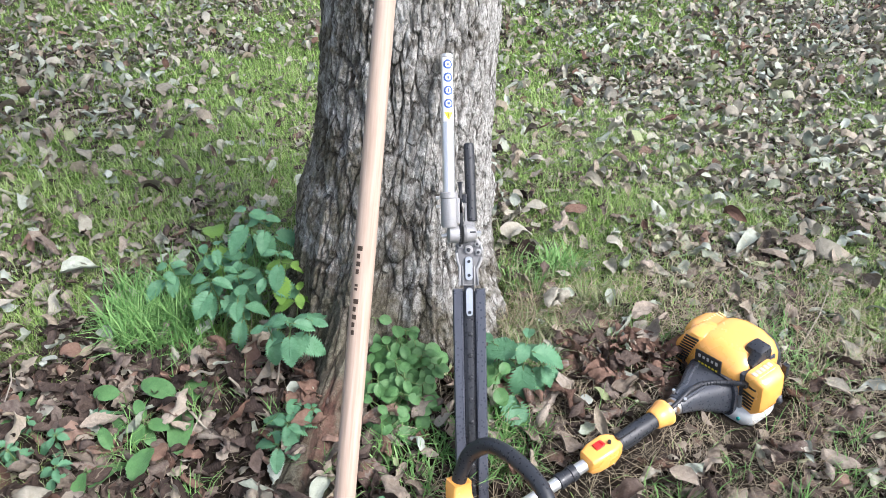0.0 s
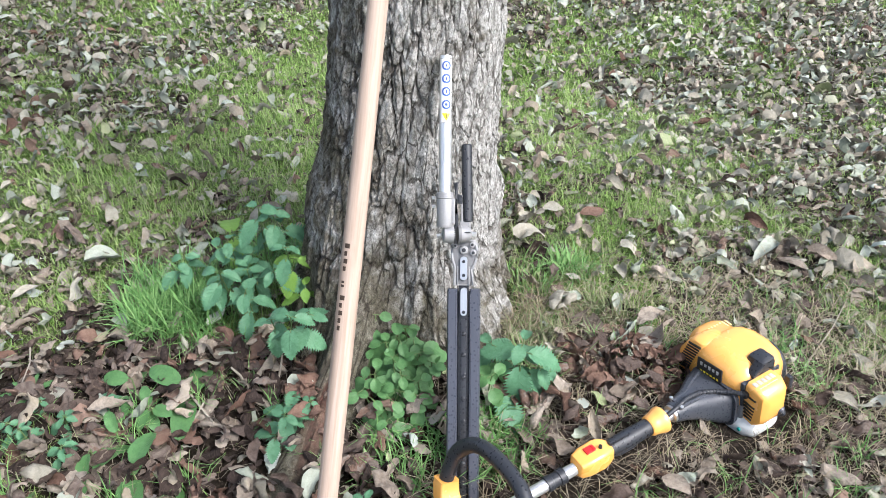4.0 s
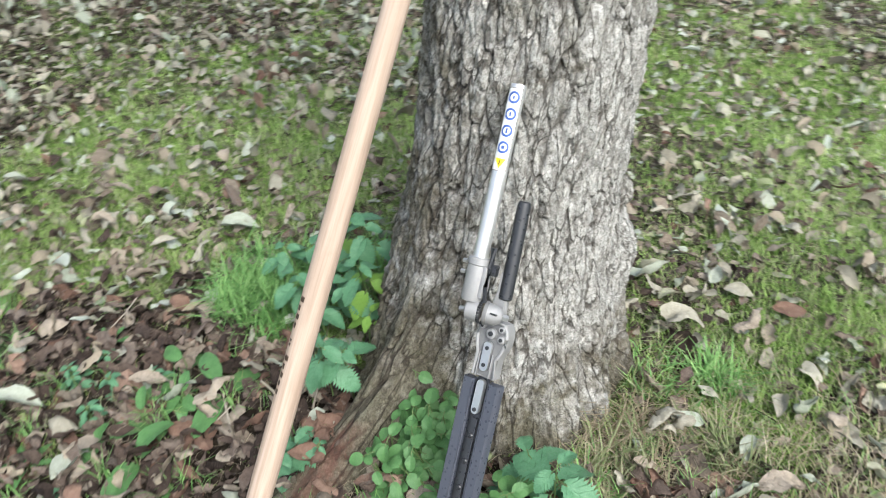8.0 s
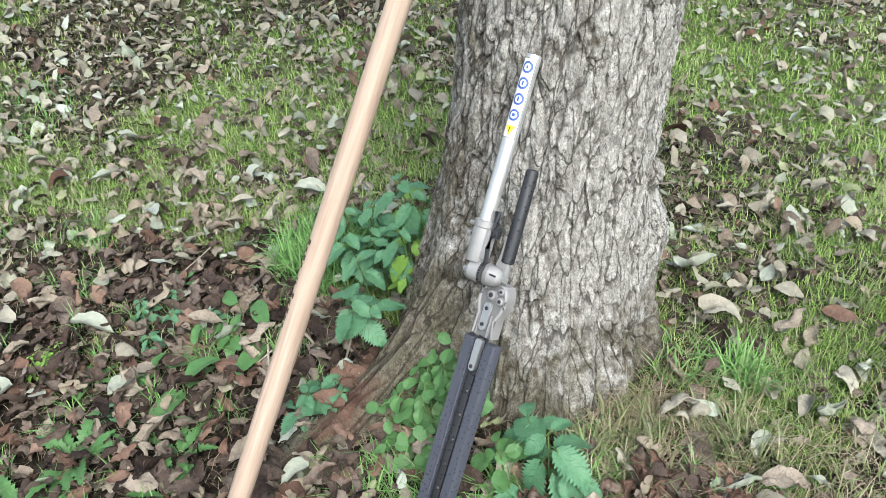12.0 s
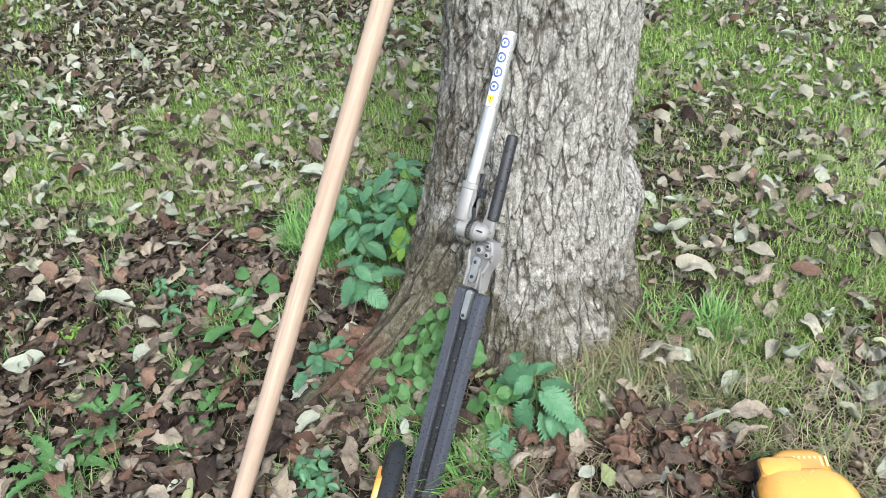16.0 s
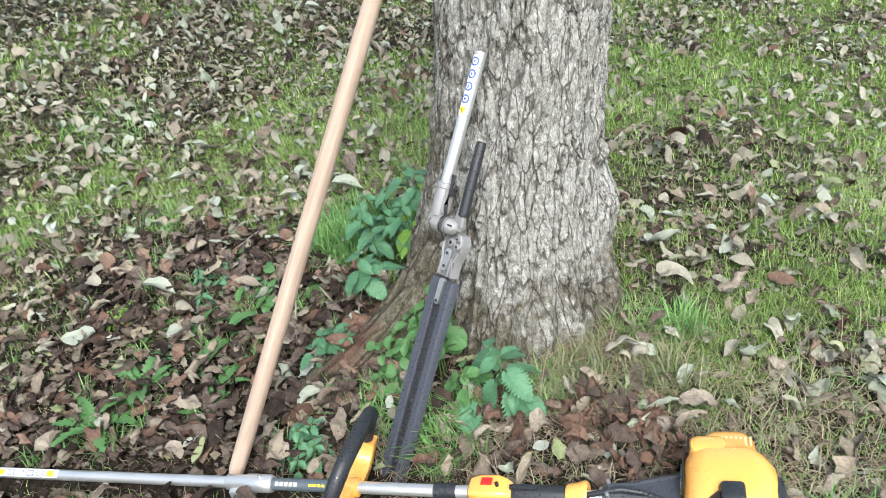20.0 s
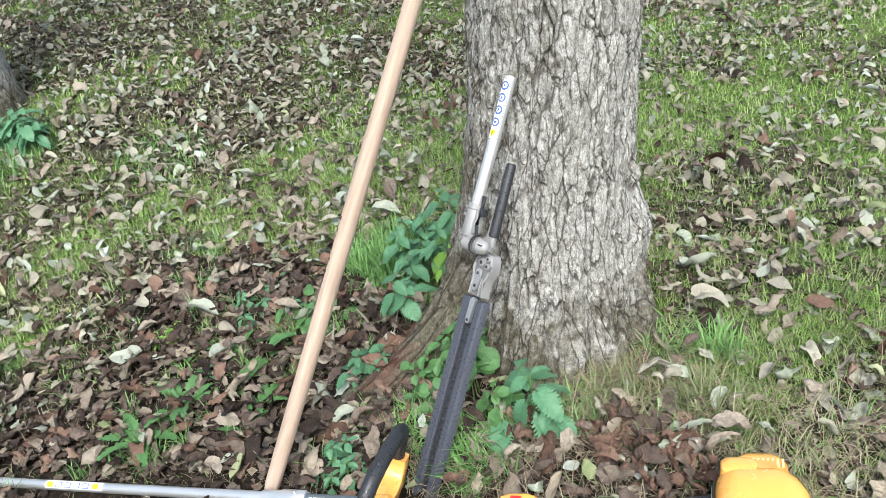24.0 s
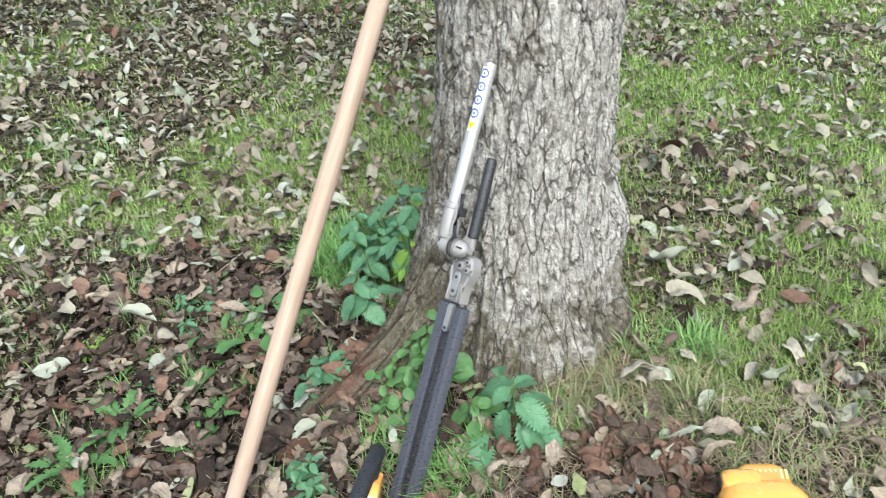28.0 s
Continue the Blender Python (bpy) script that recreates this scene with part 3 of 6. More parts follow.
def build_trunk(name, foot, lean, scale, top, steps, ring, label, seed, radius):
    """A trunk with flared roots and bark cut into ridges and fissures."""
    levels = []
    z = -0.16
    while z < top:
        levels.append(z)
        z += steps * (1.0 if z < 1.0 else 5.0)
    co, fiss, bared, places = [], [], [], []
    foot = Vector(foot)
    for z in levels:
        for i in range(ring):
            a = 2 * math.pi * i / ring
            r = radius(a, z)
            p = Vector((math.cos(a) * 0.21, math.sin(a) * 0.21, 0.0))
            q = Vector((p.x * 26, p.y * 26, z * 6.5)) + Vector((seed, 0, 0))
            warp = noise.noise_vector(q * 0.9) * 0.45
            w2 = noise.noise(Vector((p.x * 62, p.y * 62, z * 24)) + warp * 2)
            w3 = noise.noise(Vector((p.x * 150, p.y * 150, z * 80)))
            rough = noise.noise_vector(Vector((p.x * 90, p.y * 90, z * 50))) * 0.10
            d1 = noise.voronoi(Vector((p.x * 30, p.y * 30, z * 8.0 + seed)) + warp * 0.65 + rough * 1.0)[0]
            d2 = noise.voronoi(Vector((p.x * 58 + 9, p.y * 58, z * 21 + seed)) + warp * 1.3 + rough * 1.3)[0]
            open_ = 0.62 + 1.1 * noise.noise(Vector((p.x * 24, p.y * 24, z * 5.5)))
            side = 0.5 + 0.5 * math.cos(a - radians(-165))
            crack = max(0.0, 1 - (d1[1] - d1[0]) / (0.085 + 0.03 * side)) * min(1.0, max(0.0, open_ - 0.08 + 0.2 * side))
            crack2 = max(0.0, 1 - (d2[1] - d2[0]) / 0.09) * min(0.6, max(0.0, 0.15 + 1.0 * w2))
            cut = min(max(crack, crack2) * 1.3, 1.0)
            swell = 0.008 * noise.noise(Vector((p.x * 8, p.y * 8, z * 2.2)))
            r += 0.0042 * w2 + 0.0032 * w3 + swell - (0.0085 + 0.001 * side) * cut + 0.0055 * min((d1[1] - d1[0]) * 1.6, 1.0)
            # a round knot and a small one higher up
            for ka, kz, kr, kh in ((-87, 0.302, 0.027, 0.024), (26, 0.43, 0.024, 0.018)):
                d = math.hypot(around(a, radians(ka)) * 0.24, z - kz) / kr
                if d < 2.4:
                    r += kh * math.exp(-d ** 3) * (1 + 0.10 * math.cos(d * 8)) - 0.005 * math.exp(-((d - 1.5) / 0.3) ** 2)
                    cut = max(cut * min(1.0, 0.3 + 0.5 * d), 0.7 * math.exp(-((d - 1.45) / 0.25) ** 2))
            co.append(foot + lean * z + scale * r * Vector((math.cos(a), math.sin(a), 0)))
            places.append((p.x, p.y, z + 0.7 * (r - 0.21)))
            fiss.append(min(0.85, max(0.0, cut * 1.15 - 0.2)))
            d = math.hypot(around(a, radians(-104)) * 0.42 / 0.038, (z - 0.03) / 0.05)
            bared.append(0.85 * min(1.0, max(0.0, 1.1 - d + 0.7 * w2)))
    n = ring
    faces = []
    for k in range(len(levels) - 1):
        for i in range(n):
            j = (i + 1) % n
            faces.append((k * n + i, k * n + j, (k + 1) * n + j, (k + 1) * n + i))
    faces.append(tuple(range((len(levels) - 1) * n, len(levels) * n)))
    me = bpy.data.meshes.new(name)
    me.from_pydata([tuple(c) for c in co], [], faces)
    for key, values in (("fissure", fiss), ("bared", bared)):
        at = me.attributes.new(key, "FLOAT", "POINT")
        at.data.foreach_set("value", np.array(values, np.float32))
    at = me.attributes.new("grain", "FLOAT_VECTOR", "POINT")
    at.data.foreach_set("vector", np.array(places, np.float32).ravel())
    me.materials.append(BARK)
    me.shade_smooth()
    return me


def build_tree(name, foot, lean, scale, top, steps, ring, label, seed, radius):
    tree = thing(name, Matrix.Translation(foot), label, "tree")
    trunk = new("trunk", build_trunk("trunk", (0, 0, 0), lean, scale, top, steps, ring, label, seed, radius))
    trunk.parent = tree
    rng = random.Random(int(seed) + 3)
    tips = []
    for k in range(6):
        a, z = k * 1.05 + rng.uniform(-0.2, 0.2), top - 0.9 + 0.16 * k
        p, pts = lean * z, []
        for i in range(7):
            pts.append(p.copy())
            p = p + Vector((math.cos(a) * 0.42, math.sin(a) * 0.42, 0.30 + 0.05 * i)) + Vector((rng.uniform(-0.1, 0.1), rng.uniform(-0.1, 0.1), rng.uniform(-0.06, 0.06)))
        limb = part("limb", sweep(pts, lambda t: 0.10 * scale * (1 - 0.85 * t), 10), BARK, tree)
        at = limb.data.attributes.new("grain", "FLOAT_VECTOR", "POINT")
        at.data.foreach_set("vector", np.array([v.co[:] for v in limb.data.vertices], np.float32).ravel())
        tips += pts[3:]
    pieces = []
    for k in range(1300):
        c = rng.choice(tips) + Vector((rng.gauss(0, 0.55), rng.gauss(0, 0.55), rng.gauss(0.2, 0.45)))
        co = np.array([[-0.02, -0.05, 0], [0.02, -0.05, 0], [0.03, 0.03, 0.01], [-0.03, 0.03, 0.01]])
        m = Matrix.Translation(c) @ Euler((rng.uniform(-0.8, 0.8), rng.uniform(-0.8, 0.8), rng.uniform(0, 6.28))).to_matrix().to_4x4()
        pieces.append((turned(co, m), np.array([[0, 1, 2, 3]]), np.array([[0.1, 0], [0.9, 0], [0.9, 1], [0.1, 1.0]]), int(rng.random() < 0.4)))
    crown = new("crown", joined("crown", pieces, [LIME, TAN], False))
    crown.parent = tree
    return tree


build_tree("tree", (-0.058, 1.659, 0.0), Vector((0.0695, 0.0947, 1.0)), 1.0, 3.2, 0.0034, 600, "mature tree with grey-brown fissured bark and flared roots", 0.0, trunk_radius)
build_tree("tree", (-3.48, 0.80, 0.22), Vector((0.03, 0.05, 1.0)), 0.88, 3.2, 0.02, 90, "grey-barked tree trunk standing in nettles and grass", 4.0,
           lambda a, z: 0.205 - 0.012 * z + 0.07 * math.exp(-max(z, -0.1) / 0.16) * (0.7 + 0.3 * math.cos(3 * a + 1)))


# ---- the hedge trimmer attachment that leans on the trunk ----
def build_trimmer():
    m = frame_along((0.151, 1.129, 0.0), (-0.045, 0.52, 0.853), (0, -1, 0.5))
    tool = thing("hedge_trimmer_attachment", m, "silver and black hedge trimmer attachment leaning upright against the trunk", "garden tool")
    tx, ty = -0.0355, -0.035
    # shaft
    bm = lathe([(0.548, 0.0124), (0.83, 0.0124), (0.833, 0.0118), (0.833, 0.0105), (0.80, 0.0100)], 28, origin=(tx, ty, 0))
    shaft = part("shaft", bm, ALU, tool, "bare aluminium tube with warning stickers")

    def patch(z0, z1, r, a0, a1, lift, name, mat, parent, label=""):
        b = bmesh.new()
        rings = []
        for i in range(13):
            a = radians(a0 + (a1 - a0) * i / 12)
            rings.append([(tx + (r + l) * math.sin(a), ty - (r + l) * math.cos(a), z) for z, l in ((z0, 0.0), (z0, lift), (z1, lift), (z1, 0.0))])
        loft(b, rings)
        return part(name, b, mat, parent, label)

    sticker = patch(0.699, 0.827, 0.0124, -46, 70, 0.0004, "sticker", LABEL, shaft, "white warning sticker with blue signs")

    def disc(zc, rad, name, mat, tri=False):
        b = bmesh.new()
        rings = []
        for q in (0.62, 0.8, 1.0):
            ring = []
            for i in range(20):
                a = 2 * math.pi * i / 20
                s = rad * q * math.cos(a) / 0.0131 + radians(12)
                ring.append((tx + 0.0131 * math.sin(s), ty - 0.0131 * math.cos(s), zc + rad * q * math.sin(a)))
            rings.append(ring)
        loft(b, rings, False)
        return part(name, b, mat, shaft)

    for k in range(4):
        z = 0.812 - 0.0255 * k
        disc(z, 0.0095, "blue_sign", BLUE)
        b = box((tx + 0.01345 * math.sin(radians(12)), ty - 0.01345 * math.cos(radians(12)), z), (0.0030 + 0.002 * (k == 3), 0.0004, 0.0050 + 0.0015 * (k % 3)), 0.0, turn=Euler((0, 0, radians(12))).to_matrix())
        part("blue_symbol", b, BLUE, shaft)
    b = bmesh.new()
    rows = []
    for i in range(7):
        half = 0.0088 * (1 - i / 6) + 0.0003
        rows.append([b.verts.new((tx + 0.0132 * math.sin(radians(12) + half * j / 3 / 0.0131), ty - 0.0132 * math.cos(radians(12) + half * j / 3 / 0.0131), 0.7185 - 0.0155 * i / 6)) for j in range(-3, 4)])
    for p, q in zip(rows, rows[1:]):
        for j in range(6):
            b.faces.new((p[j], q[j], q[j + 1], p[j + 1]))
    part("yellow_triangle", b, SIGNAL, shaft)
    for z in (0.6995, 0.8265):
        patch(z - 0.0004, z + 0.0004, 0.0129, -44, 68, 0.0002, "sticker_border", INK, shaft)
    patch(0.6995, 0.8265, 0.0129, 66, 69, 0.0002, "sticker_border", INK, shaft)
    b = box((tx + 0.0028, ty - 0.0137, 0.7125), (0.0016, 0.0004, 0.0075), 0.0)
    part("warning_mark", b, INK, shaft)
    # clamp that holds the shaft
    bm = lathe([(0.492, 0.0155), (0.497, 0.0170), (0.546, 0.0170), (0.549, 0.0165), (0.551, 0.0182), (0.560, 0.0182), (0.562, 0.0165)], 26, origin=(tx, ty, 0))
    clamp = part("shaft_clamp", bm, CAST, tool, "cast alloy clamp with bolts")
    for z in (0.534, 0.551):
        bm = rod((tx - 0.019, ty - 0.004, z), (tx - 0.0265, ty - 0.004, z), 0.0036, 6)
        part("clamp_bolt", bm, STEEL, clamp)
    bm = box((tx + 0.017, ty, 0.525), (0.008, 0.02, 0.05), 0.002)
    part("clamp_ear", bm, CAST, clamp)
    # toothed joint between clamp and head
    bm = lathe([(-0.022, 0.010), (-0.019, 0.0165), (-0.002, 0.0185), (0.000, 0.0185)], 24, (1, 0.25, 0), (tx + 0.016, ty + 0.004, 0.478))
    knuckle = part("joint_knuckle", bm, CAST, tool)
    bm = bmesh.new()
    for i in range(26):
        a = 2 * math.pi * i / 26
        box((tx + 0.0205, ty + 0.007 + 0.0185 * math.cos(a), 0.478 + 0.0185 * math.sin(a)), (0.006, 0.0028, 0.0028), 0.0005, bm, Matrix.Rotation(a, 3, "X"), 1)
    part("toothed_ring", bm, DARKSTEEL, knuckle)
    bm = lathe([(0.0, 0.0165), (0.004, 0.0175), (0.018, 0.0165), (0.026, 0.012), (0.03, 0.004)], 24, (1, 0.3, 0), (tx + 0.025, ty + 0.008, 0.478))
    hub = part("joint_hub", bm, CAST, tool)
    part("hub_flange", lathe([(0.0, 0.0185), (0.003, 0.0195), (0.006, 0.0190)], 24, (1, 0.3, 0), (tx + 0.024, ty + 0.008, 0.478)), CASTDARK, hub)
    part("hub_slot", box((tx + 0.046, ty - 0.004, 0.482), (0.012, 0.004, 0.003), 0.0006), DARKSTEEL, hub)
    part("hub_bolt", rod((tx + 0.05, ty + 0.014, 0.478), (tx + 0.062, ty + 0.018, 0.478), 0.0055, 6), STEEL, hub)
    part("joint_pin", rod((tx - 0.0165, ty, 0.474), (tx - 0.006, ty, 0.476), 0.0045, 8), STEEL, knuckle)
    # black cable guard and lever by the clamp
    part("lock_lever", sweep([(tx + 0.022, ty - 0.004, 0.582), (tx + 0.024, ty - 0.004, 0.55), (tx + 0.022, ty - 0.006, 0.52), (tx + 0.024, ty, 0.495)], lambda s: 0.0055 - 0.002 * s, 8), BLACK, tool, "black locking lever")
    part("lever_stop", box((tx + 0.031, ty - 0.002, 0.548), (0.009, 0.012, 0.018), 0.002), DARKSTEEL, tool)
    # adjusting arm and its rubber grip
    bm = prism([(-0.012, 0.478), (0.014, 0.478), (0.012, 0.505), (0.006, 0.545), (-0.005, 0.545), (-0.007, 0.51)], 0.002, -0.012, 0.002)
    arm = part("adjusting_arm", bm, CAST, tool, "flat cast alloy arm")
    part("arm_bar", rod((0.008, -0.004, 0.478), (0.0055, -0.0066, 0.56), 0.007, 10), CAST, arm)
    bm = lathe([(0.0, 0.0095), (0.002, 0.0112), (0.150, 0.0108), (0.156, 0.0098), (0.158, 0.0075), (0.158, 0.006), (0.15, 0.006)], 22, (-0.02, -0.01, 1.0), (0.008, -0.005, 0.503))
    part("rubber_grip", bm, BLACK, tool, "black rubber grip")
    # cast gear head
    outline = [(-0.019, 0.372), (0.019, 0.372), (0.019, 0.406), (0.0245, 0.418), (0.0285, 0.430), (0.0295, 0.444), (0.0270, 0.457), (0.021, 0.465), (0.0, 0.468), (-0.018, 0.465), (-0.0255, 0.455), (-0.0260, 0.440), (-0.0235, 0.424), (-0.019, 0.410)]
    head = part("gear_head", prism(outline, 0.018, -0.006, 0.002), CAST, tool, "cast alloy gear housing")
    floor_outline = [(x * 0.86, 0.418 + (z - 0.418) * 0.93) for x, z in outline]
    # thin slab whose darker alloy tone stands in for the recess's shade
    part("recess_shade", prism(floor_outline, -0.004, -0.0072, 0.0008), CASTDARK, head)
    rim = [Vector((x * 0.94, -0.0072, 0.418 + (z - 0.418) * 0.97)) for x, z in outline]
    part("housing_rim", sweep(rim[1:9], 0.0032, 8), CAST, head)
    part("housing_rim", sweep(rim[8:] + rim[:1], 0.0028, 8), CAST, head)
    for s in (-1, 1):
        part("housing_web", box((s * 0.0115, -0.008, 0.393), (0.0022, 0.006, 0.040), 0.0008), CAST, head)
    for x, z, r in ((0.001, 0.4455, 0.0085), (0.0205, 0.4405, 0.0064), (0.0185, 0.4565, 0.0056), (-0.0165, 0.4545, 0.0050)):
        part("boss", lathe([(0.0, r * 1.12), (0.004, r), (0.0075, r * 0.96), (0.0082, r * 0.8)], 18, (0, -1, 0), (x, -0.006, z)), CAST, head)
        part("socket_screw", lathe([(0, r * 0.52), (0.0012, r * 0.5), (0.0016, r * 0.3)], 8, (0, -1, 0), (x, -0.0140, z)), DARKSTEEL, head)
    # zinc plates down the middle of the blade
    plate = part("clamp_plate", prism(rrect(0.0075, 0.0245, 0.007, 5, 0.001, 0.408), -0.010, -0.0145, 0.001), STEEL, tool, "bright zinc plate with two screws")
    for z in (0.394, 0.422):
        part("plate_screw", rod((0.001, -0.0145, z), (0.001, -0.0168, z), 0.0036, 6), DARKSTEEL, plate)
    tongue = part("blade_tongue", prism(rrect(0.0068, 0.029, 0.0066, 5, 0.001, 0.339), -0.001, -0.0105, 0.001), STEEL, tool, "bright zinc tongue")
    part("tongue_screw", rod((0.001, -0.0105, 0.318), (0.001, -0.0125, 0.318), 0.0036, 8), DARKSTEEL, tongue)
    # blades
    low, high = -0.085, 0.372
    blade = part("cutter_bar", box((0.0, 0.0035, (low + high) / 2), (0.021, 0.004, high - low), 0.0008), DARKSTEEL, tool, "dark oiled cutter bar")
    part("guide_rail", box((0.001, -0.0005, (low + high) / 2 - 0.03), (0.0125, 0.004, high - low - 0.08), 0.0008), DARKSTEEL, blade)
    for k, z in enumerate((0.272, 0.228, 0.182, 0.136, 0.09, 0.045, 0.0, -0.045)):
        part("rivet", lathe([(0, 0.0050), (0.0018, 0.0047), (0.0034, 0.0026)], 12, (0, -1, 0), (0.001, -0.0022, z)), DARKSTEEL, blade)
    # plastic sheath: back and two channels
    sheath = part("sheath", box((0.0, 0.0125, 0.127), (0.064, 0.004, 0.465), 0.0012), SHEATH, tool, "grey-black plastic blade sheath beaded with water")
    for s in (-1, 1):
        sec = [(s * 0.0125, 0.010), (s * 0.034, 0.012), (s * 0.0335, -0.004), (s * 0.0305, -0.0085), (s * 0.0165, -0.0085), (s * 0.0125, -0.004)]
        b = loft(bmesh.new(), [[(x * k, y, z) for x, y in sec] for z, k in ((-0.107, 0.97), (-0.104, 1.0), (0.362, 1.0), (0.365, 0.97))])
        part("sheath_channel", b, SHEATH, sheath)
        part("channel_lip", box((s * 0.0148, -0.0072, 0.128), (0.0016, 0.003, 0.460), 0.0004), SHEATH, sheath)
    return tool


build_trimmer()


# ---- the wooden handle that leans on the trunk ----
def build_handle():
    foot, ahead = Vector((-0.0895, 0.824, -0.062)), Vector((0.0636, 0.5009, 0.863)).normalized()
    m = frame_along(foot, ahead, (-0.25, -1, 0.5))
    long = 1.62
    ob = thing("wooden_tool_handle", m, "long pale ash wood tool handle leaning against the trunk", "tool handle")
    bm = bmesh.new()
    rings = []
    for i in range(61):
        z = long * i / 60
        r = 0.0178 + 0.0006 * math.sin(z * 3.0) + 0.0008 * math.exp(-((z - 0.45) / 0.5) ** 2)
        r = r - 0.004 * math.exp(-z / 0.006)
        rings.append([Vector((r * math.cos(2 * math.pi * k / 24), r * math.sin(2 * math.pi * k / 24), z)) for k in range(24)])
    loft(bm, rings)
    shaft = part("shaft", bm, WOOD, ob)
    # the burnt-in maker's mark, as plain bars
    marks = ((0.672, 0.618), (0.606, 0.592), (0.580, 0.512))
    for z1, z0 in marks:
        n = max(2, round((z1 - z0) / 0.0125))
        for k in range(n):
            b = bmesh.new()
            za = z1 - (z1 - z0) * k / n
            zb = za - (z1 - z0) / n * 0.62
            wide = 0.0098 if k == 0 and z1 - z0 > 0.02 else 0.0062 + 0.0018 * (k % 3 == 2)
            a0 = radians(-22)
            rr = 0.0192
            ring = []
            for j in range(5):
                a = a0 + (j / 4) * wide / rr
                ring.append([(rr * math.sin(a), -rr * math.cos(a), zb), (rr * math.sin(a), -rr * math.cos(a), za)])
            for (p, q), (u, v) in zip(ring, ring[1:]):
                b.faces.new([b.verts.new(c) for c in (p, u, v, q)])
            part("burnt_mark", b, INK, shaft)


build_handle()


# ---- the petrol power unit lying on the ground ----
def build_power_unit():
    along = Vector((0.8054, 0.5843, 0.0993)).normalized()
    left = Vector((0, 0, 1)).cross(along).normalized()
    up = along.cross(left)
    at = Vector((0.4, 1.1403, 0.0181))
    m = Matrix.Translation(at) @ Matrix((along, left, up)).transposed().to_4x4()
    tool = thing("petrol_power_unit", m, "yellow petrol power unit with long silver shaft on leaves", "power tool")
    # shaft, sticker, coupler
    X = (1, 0, 0)
    shaft = part("shaft", lathe([(-1.5, 0.0115), (-1.497, 0.0126), (0.0, 0.0126)], 26, X), ALU, tool, "silver aluminium drive tube")

    def band(u0, u1, r, a0, a1, name, mat, parent, label="", lift=0.0005):
        b = bmesh.new()
        rings = []
        for i in range(11):
            a = radians(a0 + (a1 - a0) * i / 10)
            rings.append([(u, (r + l) * -math.sin(a), (r + l) * math.cos(a)) for u, l in ((u0, 0.0), (u0, lift), (u1, lift), (u1, 0.0))])
        loft(b, rings)
        return part(name, b, mat, parent, label)

    sticker = band(-1.235, -1.045, 0.0126, -20, 75, "sticker", LABEL, shaft, "white warning sticker with blue signs")
    for k in range(4):
        u = -1.188 + 0.030 * k
        band(u - 0.0105, u + 0.0105, 0.0131, 5, 62, "blue_sign", BLUE, shaft)
        band(u - 0.0078, u + 0.0078, 0.0136, 13, 55, "white_symbol", LABEL, shaft)
    for u in (-1.218, -1.066):
        band(u - 0.010, u + 0.010, 0.0131, 5, 62, "yellow_field", SIGNAL, shaft)
    coupler = part("coupler", lathe([(-0.578, 0.0150), (-0.575, 0.0168), (-0.53, 0.0172), (-0.526, 0.0195), (-0.47, 0.0195), (-0.463, 0.0165)], 24, X), ALU, tool, "silver tube coupler with clamp knob")
    part("clamp_block", box((-0.535, -0.017, -0.012), (0.055, 0.022, 0.024), 0.004), ALU, coupler)
    part("clamp_knob", rod((-0.545, -0.022, -0.014), (-0.545, -0.048, -0.026), 0.009, 12), BLACK, coupler)
    part("lock_pin", rod((-0.49, 0.0, 0.018), (-0.49, 0.0, 0.025), 0.004, 10), STEEL, coupler)
    decal = part("decal_sleeve", lathe([(-0.463, 0.0129), (-0.318, 0.0129)], 26, X), SLATE, tool, "slate-blue decal with silver and yellow print")
    for k in range(5):
        band(-0.452 + 0.011 * k, -0.4435 + 0.011 * k, 0.0133, 20, 58, "silver_print", SILVERPRINT, decal)
    for k in range(4):
        band(-0.372 + 0.010 * k, -0.3645 + 0.010 * k, 0.0133, 30, 52, "yellow_print", SIGNAL, decal)
    # loop handle on its yellow bracket
    loop = [(-0.290, -0.055, -0.004), (-0.283, -0.085, 0.016), (-0.267, -0.122, 0.055), (-0.245, -0.141, 0.100), (-0.222, -0.132, 0.141), (-0.208, -0.100, 0.167), (-0.204, -0.062, 0.173), (-0.204, -0.022, 0.171), (-0.207, 0.025, 0.162),
            (-0.216, 0.064, 0.144), (-0.236, 0.092, 0.108), (-0.253, 0.097, 0.074), (-0.266, 0.096, 0.044), (-0.268, 0.095, 0.038)]
    pts = []
    for i in range(len(loop) - 1):
        a, b = Vector(loop[i]), Vector(loop[i + 1])
        pa, pb = Vector(loop[max(i - 1, 0)]), Vector(loop[min(i + 2, len(loop) - 1)])
        for s in (0, 0.33, 0.66):
            pts.append(0.5 * (2 * a + (b - pa) * s + (2 * pa - 5 * a + 4 * b - pb) * s * s + (3 * a - pa - 3 * b + pb) * s ** 3))
    pts.append(Vector(loop[-1]))
    part("loop_handle", sweep(pts, lambda s: 0.0155 + 0.001 * math.sin(s * math.pi), 14, 0.9, up=(1, 0, 0.3)), BLACK, tool, "black rubber loop handle beaded with water")
    bracket = part("handle_bracket", lathe([(-0.305, 0.0145), (-0.302, 0.0195), (-0.262, 0.0195), (-0.259, 0.0145)], 22, X), YELLOW, tool, "yellow plastic bracket")
    rings = [[Vector((-0.285, -0.016 - 0.040 * k, -0.002)) + Vector((a, 0.2 * b, b)) for a, b in rrect(0.017, 0.018, 0.006)] for k in (0, 0.5, 1)]
    part("bracket_leg", loft(bmesh.new(), rings), YELLOW, bracket)
